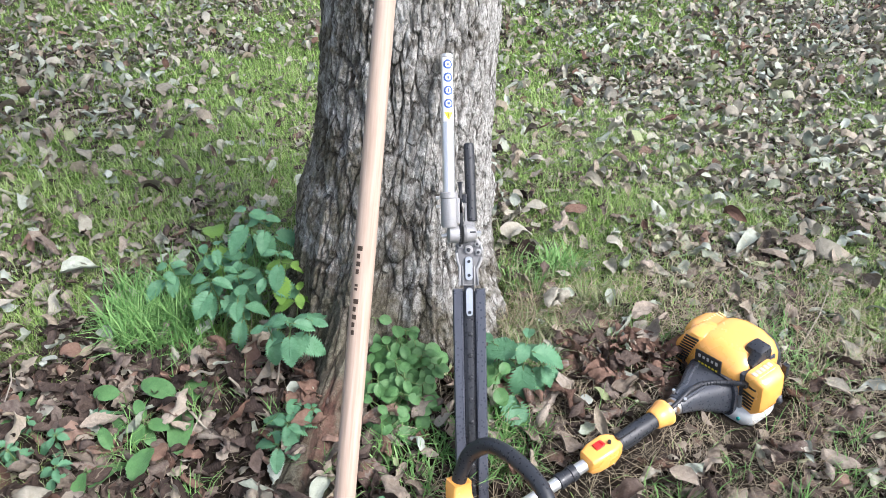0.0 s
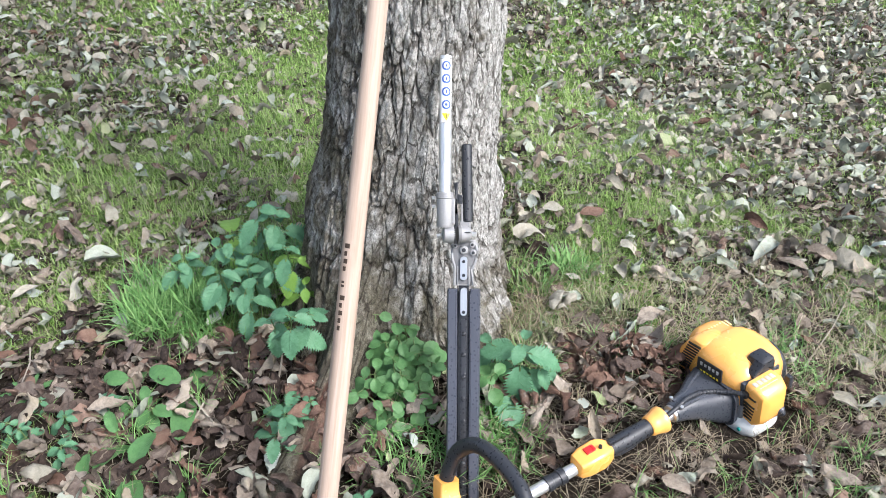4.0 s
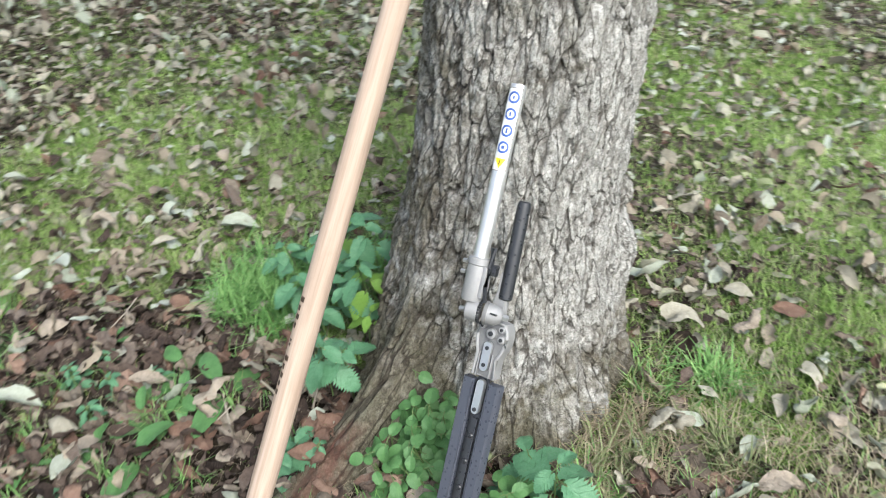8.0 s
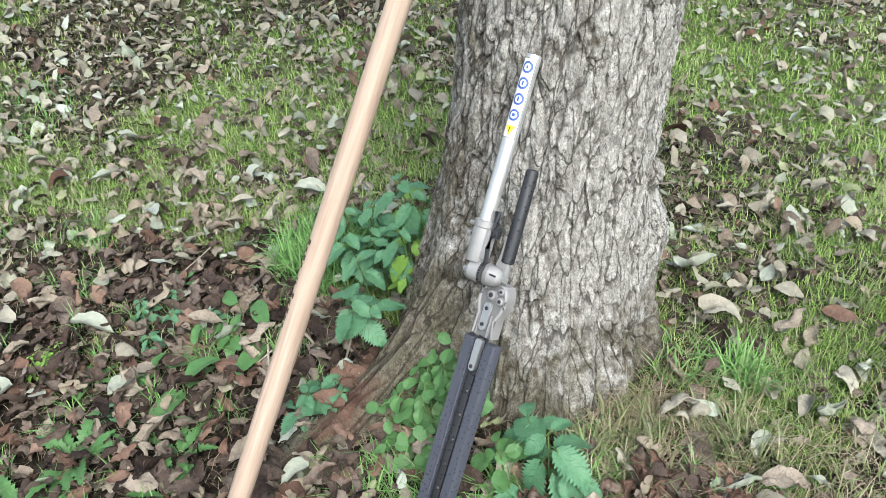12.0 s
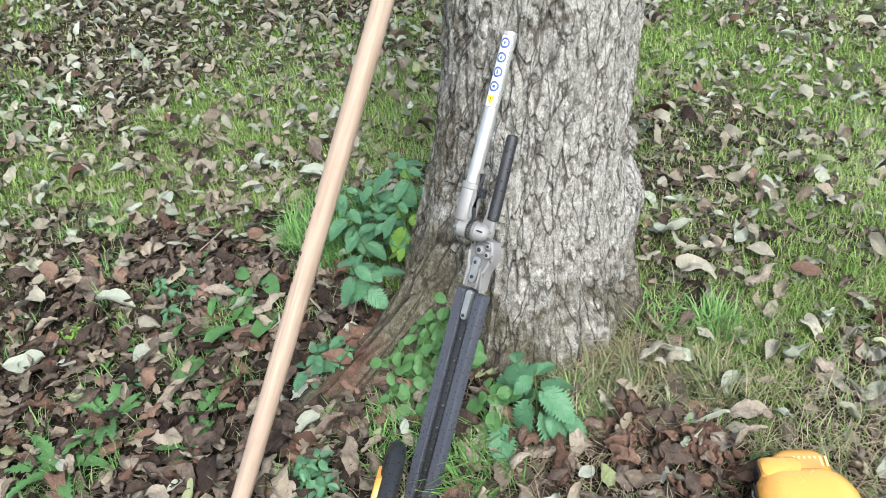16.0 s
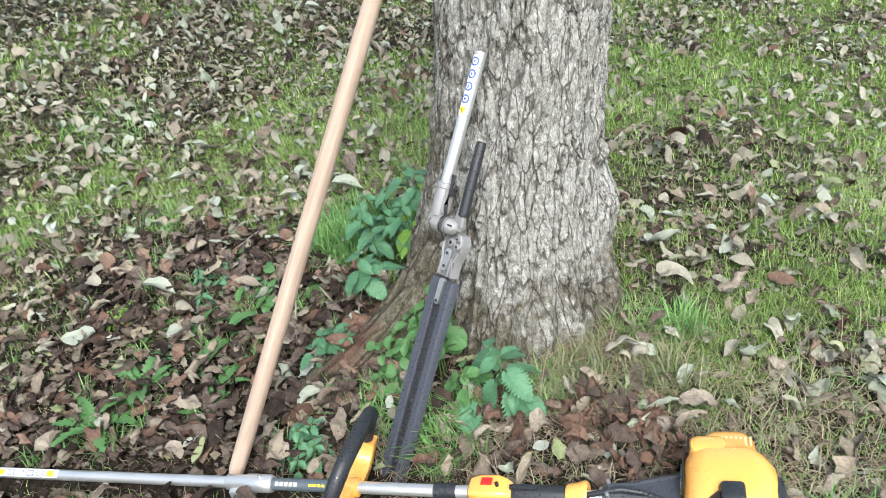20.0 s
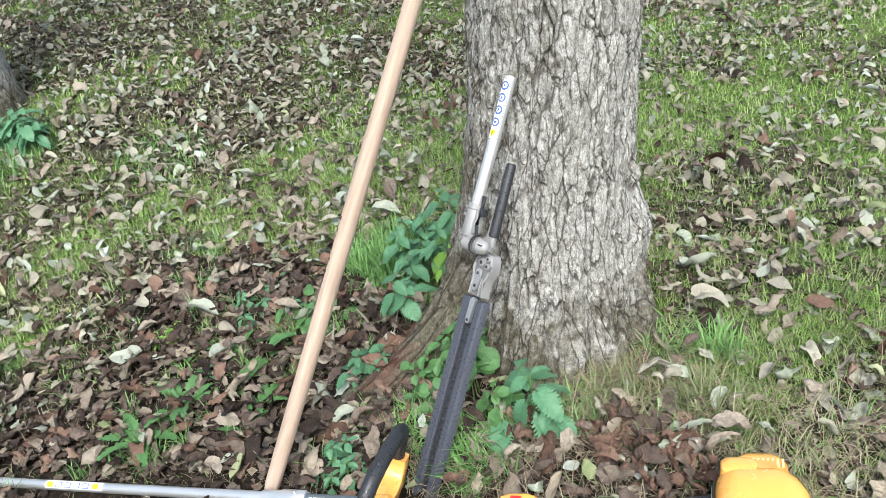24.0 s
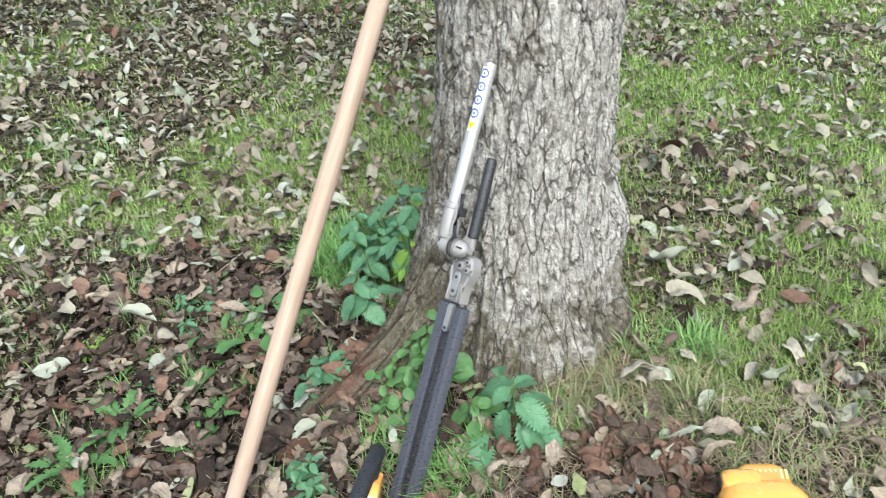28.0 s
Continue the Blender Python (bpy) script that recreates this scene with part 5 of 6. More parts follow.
# small ones out among the leaves
for k, (x, y, h, p, s) in enumerate(((-0.030, 0.965, 0.085, 2, 0.62), (0.010, 0.980, 0.07, 2, 0.6), (-0.065, 0.985, 0.07, 2, 0.6), (-0.020, 1.000, 0.085, 2, 0.6), (0.005, 0.935, 0.055, 2, 0.6), (-0.050, 0.940, 0.06, 2, 0.55), (-0.20, 1.245, 0.05, 2, 0.4), (-0.645, 1.202, 0.05, 2, 0.42), (-0.798, 1.176, 0.05, 2, 0.42), (-0.723, 1.139, 0.055, 2, 0.62), (-0.82, 1.092, 0.045, 2, 0.55), (-0.781, 1.084, 0.045, 2, 0.45), (-0.685, 1.047, 0.05, 2, 0.6), (-0.58, 0.874, 0.04, 2, 0.5))):
    nettle(x, y, h, p, s, 90 + k, per=4, label="small toothed seedling among dead leaves")
for k, (x, y, long, per) in enumerate(((-0.619, 1.254, 0.062, 1), (-0.492, 1.251, 0.078, 1), (-0.625, 1.061, 0.066, 1), (-0.527, 1.035, 0.070, 1), (-0.548, 1.187, 0.050, 3), (-0.590, 1.107, 0.050, 1))):
    grow_plant("dock_seedling", x, y, [(0, 0, 0.045, 0.0, 0.0, 1)], "young dock with smooth oval green leaves in litter", "plant", dict(DOCK_LEAF, long=long, per=per), HERB, "docks among the leaves", seed=300 + k)
for k in range(9):
    nettle(-2.95 + rn.uniform(-0.2, 0.3), 0.62 + rn.uniform(-0.3, 0.3), rn.uniform(0.1, 0.18), 3, 1.2, 120 + k, stems=2, label="nettles at the foot of the far trunk")
# round-leaved herb against the trunk
for k in range(26):
    a, r = rn.uniform(0, 6.28), rn.uniform(0, 1) ** 0.6
    x, y = -0.005 + 0.085 * r * math.cos(a), 1.300 + 0.10 * r * math.sin(a)
    h = 0.055 + 0.11 * smooth01((y - 1.22) / 0.15) * rn.uniform(0.5, 1.0)
    grow_plant("round_leaved_herb", x, y, [(0, 0, h, rn.uniform(-0.02, 0.02), rn.uniform(-0.03, 0.01), 3 if h > 0.11 else 2)], "bright green round-leaved herb growing against the bark", "plant", ROUND_LEAF, HERB, "herbs at the tree foot", seed=200 + k)
grow_plant("round_leaved_herb", -0.075, 1.400, [(0, 0, 0.16, 0.0, 0.0, 3)], "bright green round-leaved herb growing against the bark", "plant", dict(ROUND_LEAF, long=0.045), HERB, "herbs at the tree foot", seed=226)
for k, (x, y) in enumerate(((0.175, 1.345), (0.195, 1.36), (0.165, 1.315), (0.19, 1.30))):
    grow_plant("round_leaved_herb", x, y, [(0, 0, 0.08 + 0.012 * k, 0.01, -0.02, 2)], "bright green round-leaved herb growing against the bark", "plant", ROUND_LEAF, HERB, "herbs at the tree foot", seed=230 + k)


CHICK_LEAF = dict(face=0.1, long=0.017, wide=0.7, teeth=0.0, droop=0.0, stalk=0.5, pointed=0.6, heart=0.05, ribs=3, per=3)
for k in range(14):
    a, r = rn.uniform(0, 6.28), 0.045 * rn.uniform(0, 1) ** 0.5
    grow_plant("chickweed", -0.845 + r * math.cos(a), 0.858 + r * math.sin(a), [(0, 0, rn.uniform(0.03, 0.05), 0.0, 0.0, 3)], "fresh green small-leaved chickweed among dead leaves", "plant", CHICK_LEAF, LIMEHERB, "chickweed sprigs", seed=250 + k)


def rosette(name, x, y, n, long, wide, lift, label, material, seed, teeth=0.0, group=""):
    rng = random.Random(seed)
    plant = thing(name, Matrix.Translation((x, y, ground_at(x, y))), label, "plant", group)
    for k in range(n):
        a = 2 * math.pi * k / n + rng.uniform(-0.4, 0.4)
        size = long * rng.uniform(0.75, 1.1)
        co, q, uv = toothed_leaf(size, size * wide, -0.6, -0.2, rng.randrange(9999), teeth, 5, 0.55, 0.0, 18)
        m = Matrix.Translation((0, 0, 0.012)) @ Matrix.Rotation(a, 4, "Z") @ Matrix.Translation((0, 0.008, 0)) @ Matrix.Rotation(lift + rng.uniform(-0.15, 0.2), 4, "X")
        lf = new("leaf", joined("leaf", [(turned(co, m), q, uv, 0)], [material]))
        lf.parent = plant


for k, (x, y, n, long) in enumerate(((-0.625, 1.240, 2, 0.09), (-0.485, 1.250, 2, 0.10), (-0.535, 1.040, 2, 0.11), (-0.625, 1.035, 2, 0.10), (-0.575, 1.20, 3, 0.06))):
    rosette("dock", x, y, n, long, 0.5, 0.22, "broad green dock leaves among brown leaves", HERB, 300 + k, group="docks")
for k, (x, y, n, long) in enumerate(((-0.525, 0.655, 9, 0.115), (-0.535, 0.785, 8, 0.11), (-0.40, 0.94, 6, 0.085), (-0.33, 0.87, 5, 0.07), (-0.70, 0.90, 5, 0.06), (-0.86, 1.22, 6, 0.06), (-0.5, 0.88, 4, 0.05))):
    rosette("dandelion", x, y, n, long, 0.26, 0.55, "dandelion rosette with jagged green leaves", HERB, 320 + k, 0.28, group="dandelions")


# ---- grass ----
def blades(name, xs, ys, highs, wides, material, label, seed, lay=0.0, bend=0.6, raised=0.0):
    """Many grass blades in one mesh: each bends over to one side; lay presses them flat."""
    rng = np.random.default_rng(seed)
    n = len(xs)
    a = rng.random(n) * 2 * np.pi
    d = np.stack([np.cos(a), np.sin(a)], -1)
    s = np.stack([-np.sin(a), np.cos(a)], -1)
    z = height(xs, ys) + raised * rng.random(n)
    over = bend * (0.4 + rng.random(n)) + lay
    co = np.zeros((n, 6, 3))
    for k, (t, w) in enumerate(((0.0, 1.0), (0.55, 0.85), (1.0, 0.10))):
        out = highs * over * t ** 1.7
        up = highs * t * np.sqrt(np.clip(1 - (np.minimum(over, 0.98) * t ** 0.7) ** 2 * 0.85, 0.02, 1))
        mid = np.stack([xs, ys], -1) + d * out[:, None]
        for j, sg in enumerate((-1, 1)):
            co[:, 2 * k + j, :2] = mid + s * (sg * wides * w / 2)[:, None]
            co[:, 2 * k + j, 2] = z + up - 0.004
    quads = np.array([[0, 1, 3, 2], [2, 3, 5, 4]])
    q = (np.arange(n)[:, None, None] * 6 + quads[None]).reshape(-1, 4)
    uv = np.tile(np.array([[0, 0], [1, 0], [0, 0.55], [1, 0.55], [0, 1], [1, 1]], float), (n, 1))
    me = joined(name, [(co.reshape(-1, 3), q, uv, 0)], [material])
    return tagged(new(name, me), label, "grass", kind="stuff")


def on_trunk(x, y, grow=0.0):
    """Whether a spot on the ground lies under the trunk."""
    dx, dy = x + 0.058, y - 1.659
    r = 0.24 + grow + 0 * dx
    a = np.arctan2(dy, dx)
    for deg, wide, high, fade in LOBES:
        w = (a - radians(deg) + np.pi) % (2 * np.pi) - np.pi
        r = r + high * np.exp(-(w / radians(wide)) ** 2 / 2)
    return np.hypot(dx, dy) < r


def in_view(x, y):
    """The stretch of the plan that the walk looks over."""
    ahead = (y > 0.15 + 0 * x) & (np.abs(x) < 0.95 + 0.62 * np.clip(y - 0.7, 0, 9)) & (y < 5.8)
    aside = (x < 0.9) & (y > 0.05 - 0.05 * (x + 0.5)) & (x > -7.5) & (y < 1.9 + 1.45 * (0.9 - x)) & (y < 6.2)
    return ahead | aside


def by_tools(x, y, gap):
    """Whether a spot lies under the drive tube, the engine, the sheath or the handle's foot."""
    d = np.array([0.8054, 0.5843])
    d = d / np.hypot(*d)
    px, py = x - 0.4, y - 1.1403
    along, off = px * d[0] + py * d[1], np.abs(px * d[1] - py * d[0])
    tube = (along < 0.3) & (along > -1.52) & (off < 0.013 + gap)
    engine = (along > 0.33) & (along < 0.54) & (px * -d[1] + py * d[0] > -0.12 - gap) & (px * -d[1] + py * d[0] < 0.10)
    foot = np.hypot(x + 0.089, y - 0.822) < 0.02 + gap
    sheath = (np.abs(x - 0.155) < 0.042 + gap) & (np.abs(y - 1.07) < 0.07 + gap)
    return tube | engine | foot | sheath


def scatter(n, seed, keep, gap=0.0):
    rng = np.random.default_rng(seed)
    x, y = rng.uniform(-7.5, 4.2, n), rng.uniform(-2.2, 6.2, n)
    m = (in_view(x, y) | (rng.random(n) < 0.07)) & ~on_trunk(x, y) & ~by_tools(x, y, gap)
    x, y = x[m], y[m]
    m = rng.random(len(x)) < keep(x, y)
    return x[m], y[m]


def lawn_grass():
    reach = lambda x, y: np.maximum(np.hypot(x - 0.6, y - 0.5), 1.3) / 1.3
    x, y = scatter(3100000, 1, lambda x, y: np.clip((lawn(x, y) - 0.16) * 2.2, 0.03 + 0.34 * (1 - bare_ground(x, y)), 1) / reach(x, y) ** 1.7)
    rng = np.random.default_rng(2)
    h = rng.uniform(0.014, 0.044, len(x)) * (0.75 + 0.5 * lawn(x, y))
    blades("lawn_grass", x, y, h, 0.0017 * reach(x, y) ** 0.85 * rng.uniform(0.7, 1.3, len(x)), GRASS, "short green lawn grass between fallen leaves", 3, bend=0.75)
    x, y = scatter(420000, 4, lambda x, y: (0.22 + 0.3 * bare_ground(x, y) * np.clip(x * 4, 0, 1)) / reach(x, y) ** 1.3)
    h = rng.uniform(0.025, 0.065, len(x))
    blades("dry_grass", x, y, h, np.full(len(x), 0.0014), STRAW, "matted dry straw-coloured grass", 5, lay=0.5, bend=0.7)


def long_grass():
    """Longer, half-dry blades that stand up between and over the leaves, and green sprigs out on the litter."""
    rng = np.random.default_rng(12)
    reach = lambda x, y: np.maximum(np.hypot(x - 0.6, y - 0.5), 1.3) / 1.3
    x, y = scatter(900000, 13, lambda x, y: np.clip(lawn(x, y) - 0.1, 0.0, 1) * np.clip(2.6 - reach(x, y), 0, 1) * 0.5)
    blades("long_lawn_grass", x, y, rng.uniform(0.030, 0.065, len(x)), rng.uniform(0.0014, 0.0024, len(x)), OLIVE, "longer half-dry grass blades standing over the leaves", 14, lay=0.1, bend=0.8, raised=0.015)
    x, y = scatter(14000, 15, lambda x, y: 0.8 * bare_ground(x, y) * np.clip(0.3 + greens(x + 1, y + 6, 3.5), 0, 1), 0.03)
    k = rng.integers(5, 22, len(x))
    cx, cy = np.repeat(x, k), np.repeat(y, k)
    a, r = rng.random(len(cx)) * 6.283, 0.022 * np.sqrt(rng.random(len(cx)))
    blades("grass_sprigs", cx + r * np.cos(a), cy + r * np.sin(a), rng.uniform(0.045, 0.085, len(cx)), np.full(len(cx), 0.0025), TUFT, "small green grass sprigs growing through dead leaves", 16, lay=0.0, bend=0.8, raised=0.015)
    x, y = scatter(700000, 17, lambda x, y: 0.9 * np.exp(-((x - 0.36) / 0.13) ** 2 - ((y - 1.58) / 0.17) ** 2) + 0.8 * np.exp(-((x - 0.85) / 0.3) ** 2 - ((y - 1.55) / 0.28) ** 2))
    m = rng.random(len(x)) < 0.35
    blades("bleached_grass", x, y, rng.uniform(0.035, 0.075, len(x)), np.full(len(x), 0.0017), STRAW, "bleached grass lying over leaves beside the tree", 18, lay=0.45, bend=0.8, raised=0.02)
    blades("half_green_grass", x[m] + 0.01, y[m] + 0.01, rng.uniform(0.04, 0.08, m.sum()), np.full(m.sum(), 0.0022), TUFT, "green grass among bleached blades beside the tree", 19, lay=0.2, bend=0.9)


lawn_grass()
long_grass()


def hay():
    """Short dry fibres matted between the leaves."""
    x, y = scatter(1500000, 8, lambda x, y: 1.0 * np.exp(-((x - 0.80) / 0.5) ** 2 - ((y - 1.15) / 0.6) ** 2) * (1 - 0.85 * np.exp(-((x - 0.45) / 0.2) ** 2 - ((y - 1.46) / 0.12) ** 2)) + 0.12 * np.exp(-((x + 0.4) / 1.2) ** 2 - ((y - 1.1) / 0.8) ** 2))
    rng = np.random.default_rng(9)
    blades("hay", x, y, rng.uniform(0.010, 0.030, len(x)), rng.uniform(0.0008, 0.0014, len(x)), HAY, "matted short fibres of dead grass between the leaves", 10, lay=1.0, bend=0.8, raised=0.026)


hay()


def tuft(x, y, n, high, spread, seed, label="tuft of long green grass", material=None, lay=0.0):
    rng = np.random.default_rng(seed)
    a, r = rng.random(n) * 6.283, spread * np.sqrt(rng.random(n))
    blades("grass_tuft", x + r * np.cos(a), y + r * np.sin(a), high * rng.uniform(0.5, 1.1, n), np.full(n, 0.0021 if lay else 0.0040), material or TUFT, label, seed + 1, lay=lay, bend=0.75)


TUFTS = [(0.07, 1.1, 60, 0.075, 0.045), (0.235, 1.17, 90, 0.085, 0.05), (-0.03, 1.16, 50, 0.07, 0.05), (0.2, 1.285, 60, 0.1, 0.03), (-0.64, 1.47, 190, 0.13, 0.08), (-0.53, 1.41, 46, 0.10, 0.035), (-0.69, 1.47, 110, 0.12, 0.06), (-0.70, 1.59, 260, 0.13, 0.11), (-0.60, 1.54, 200, 0.14, 0.08), (-0.53, 1.50, 90, 0.13, 0.06), (-0.66, 1.53, 160, 0.13, 0.09), (0.03, 1.19, 70, 0.07, 0.06), (0.12, 1.2, 80, 0.07, 0.05), (0.25, 1.22, 100, 0.07, 0.07)]
MORE_TUFTS = [(-0.45, 1.78, 180, 0.13, 0.10), (-0.56, 1.70, 140, 0.12, 0.10), (0.385, 1.815, 130, 0.10, 0.05), (0.36, 1.68, 90, 0.08, 0.12), (0.3, 1.5, 150, 0.1, 0.08), (0.4, 1.48, 90, 0.08, 0.1), (0.28, 1.4, 70, 0.1, 0.06), (0.47, 1.63, 110, 0.09, 0.05), (0.3, 1.78, 80, 0.09, 0.1), (-2.95, 0.75, 500, 0.14, 0.3), (-2.8, 0.5, 300, 0.12, 0.3), (-2.3, 1.35, 300, 0.08, 0.25), (-0.35, 1.72, 120, 0.08, 0.08), (0.2, 1.2, 60, 0.1, 0.03)]
for k, (x, y, n, high, spread) in enumerate(TUFTS + MORE_TUFTS):
    tuft(x, y, n, high, spread, 500 + 3 * k, material=OLIVE if x > 0.24 and 1.3 < y < 1.75 and n > 80 else None)
for k, (x, y, n, spread) in enumerate(((0.34, 1.44, 170, 0.12), (0.26, 1.37, 90, 0.09), (0.42, 1.58, 150, 0.14), (0.30, 1.33, 60, 0.05), (0.10, 1.08, 50, 0.07), (0.22, 1.12, 60, 0.07), (0.36, 1.22, 90, 0.12), (0.62, 1.62, 220, 0.2), (0.95, 1.65, 220, 0.25), (0.27, 1.60, 150, 0.06))):
    tuft(x, y, n, 0.095 if x < 0.45 else 0.06, spread, 700 + 3 * k, "tuft of bleached dry grass", STRAW, 0.35)


# ---- fallen leaves ----
def crisp_leaf(rng, nl=10, nw=5):
    """A dead leaf that dried up: an oval blade, pleated between its ribs, rolled across, bent and twisted along its midrib."""
    long = rng.uniform(0.06, 0.11)
    wide = long * rng.uniform(0.48, 0.76)
    v, u = np.meshgrid(np.linspace(0, 1, nl + 1), np.linspace(-1, 1, nw + 1), indexing="ij")
    half = wide / 2 * np.sin(np.pi * (0.02 + 0.97 * v) ** rng.uniform(0.75, 1.1)) ** 0.8 * (1 + (0.09 if nl > 8 else 0.05) * rng.normal(0, 1, (nl + 1, 1)))
    half = half * np.where(u < 0, rng.uniform(0.75, 1.0), rng.uniform(0.75, 1.0))
    roll = (rng.uniform(0.35, 2.0 if nl > 8 else 1.4) * (1 + 0.5 * np.sin(v * rng.uniform(2, 5) + rng.random() * 6))) * (1 if rng.random() < 0.65 else -1)
    ang = u * roll + 0.35 * rng.normal() * u * u
    rad = half / (np.abs(roll) + 0.05)
    pleat = 0.016 * long * np.cos(2 * np.pi * (v * rng.uniform(3.0, 4.5) - np.abs(u) * 0.8)) * np.abs(u) ** 0.7
    wave = rng.uniform(0.03, 0.09) * long * np.sin(v * rng.uniform(5, 9) + rng.random() * 6 + np.sign(u) * rng.random() * 3) * u * u
    lift = pleat + wave + 0.014 * long * rng.normal(0, 1, u.shape)
    for k in range(3):
        t = rng.random() * 3.14
        w = (u * half * np.cos(t) + v * long * np.sin(t)) / long * rng.uniform(3, 9) + rng.random() * 6
        lift = lift + rng.uniform(0.0, 0.06 if nl > 8 else 0.03) * long * (1 - 2 * np.abs(np.sin(w)))
    x = np.sin(ang) * np.sign(roll) * (rad - lift * np.sign(roll))
    z = (1 - np.cos(ang)) * np.sign(roll) * rad + lift * np.cos(ang)
    bend = rng.uniform(-0.16, 0.16) + 0.18 * np.sin(np.linspace(0, rng.uniform(2, 7), nl + 1) + rng.random() * 6)
    if rng.random() < 0.4:
        bend[rng.integers(2, nl - 1)] += rng.normal(0, 0.6)
    bend = bend * 10 / nl
    phi = np.cumsum(bend) - bend.sum() / 2
    step = long / nl
    yc, zc = np.cumsum(np.cos(phi)) * step, np.cumsum(np.sin(phi)) * step
    yy = yc[:, None] - z * np.sin(phi)[:, None]
    zz = zc[:, None] + z * np.cos(phi)[:, None]
    t = rng.uniform(-1.5, 1.5) * (v - 0.5)
    zz = zz - zz.mean()
    x, zz = x * np.cos(t) - zz * np.sin(t), x * np.sin(t) + zz * np.cos(t)
    co = np.stack([x, yy, zz], -1).reshape(-1, 3)
    i = np.arange((nl + 1) * (nw + 1)).reshape(nl + 1, nw + 1)
    quads = np.stack([i[:-1, :-1], i[:-1, 1:], i[1:, 1:], i[1:, :-1]], -1).reshape(-1, 4)
    return co, quads, np.stack([(u + 1) / 2, v], -1).reshape(-1, 2)


def leaf_shapes(seed, fine):
    """A set of shrivelled, rolled and flat leaf forms, finely or coarsely cut."""
    rng = np.random.default_rng(seed)
    nl, nw = (10, 5) if fine else (6, 3)
    forms = []
    for k in range(60):
        if k % 3 != 2:
            forms.append(crisp_leaf(rng, nl, nw))
            continue
        long = rng.uniform(0.05, 0.095)
        wide = long * rng.uniform(0.48, 0.72)
        forms.append(leaf_grid(long, wide, rng.uniform(-0.9, 0.9), rng.uniform(0.3, 1.5),
                               0.05, rng.uniform(-1.2, 1.2), nl - 2 * fine, nw, 100 + k, 0.0, rng.uniform(0.7, 1.15), 0.0, 0.015))
    return [(co - co.mean(0) * [1, 1, 0] - [0, 0, co[:, 2].min()], q, uv) for co, q, uv in forms]


FORMS, FAR_FORMS = leaf_shapes(17, True), leaf_shapes(18, False)
LEAF_MATERIALS = [BROWN, TAN, PALE, RUST, LIME, WHITE, DUN]
LEAF_WORDS = ["curled dark brown dead leaf", "dry tan dead leaf on grass", "pale grey-green upturned dead leaf", "rust-red dead leaf on litter", "yellow-green leaf fallen on litter", "whitish underside of a fallen leaf", "shrivelled dun-brown dead leaf on the ground"]


def leaf_kind(x, y, rng):
    """Which tone a leaf has: brown on the litter about the tools, bleached out on the grass, paler still further off.
    """
    b = bare_ground(x, y)
    right = np.clip((x - 0.25) * 3, 0, 1)
    g = np.clip(1 - b * (0.98 - 0.38 * right), 0, 1)
    g = np.clip(g + 0.25 * (litter(x + 11, y + 5, 3.0) - 0.5), 0, 1)
    r = rng.random(len(x))
    brown, tan, pale, rust, lime, white = 0.58 - 0.45 * g, 0.045 + 0.305 * g, 0.012 + 0.128 * g, 0.15 - 0.115 * g, 0.008 + 0.012 * g, 0.004 + 0.012 * g
    # tan and pale gain on brown with distance from the tools
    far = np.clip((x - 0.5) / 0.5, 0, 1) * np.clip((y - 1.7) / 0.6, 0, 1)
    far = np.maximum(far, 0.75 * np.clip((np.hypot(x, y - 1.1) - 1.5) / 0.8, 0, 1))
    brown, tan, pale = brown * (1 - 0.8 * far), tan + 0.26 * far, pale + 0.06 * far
    heap = g * (1 - far) * np.clip(2 * drifts(x, y) - 0.6, -0.3, 1)
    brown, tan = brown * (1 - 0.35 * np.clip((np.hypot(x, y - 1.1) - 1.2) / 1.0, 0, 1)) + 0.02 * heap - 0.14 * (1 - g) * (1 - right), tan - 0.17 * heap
    edges = np.cumsum([brown, tan, pale, rust, lime, white], 0)
    return (r[None] > edges).sum(0)


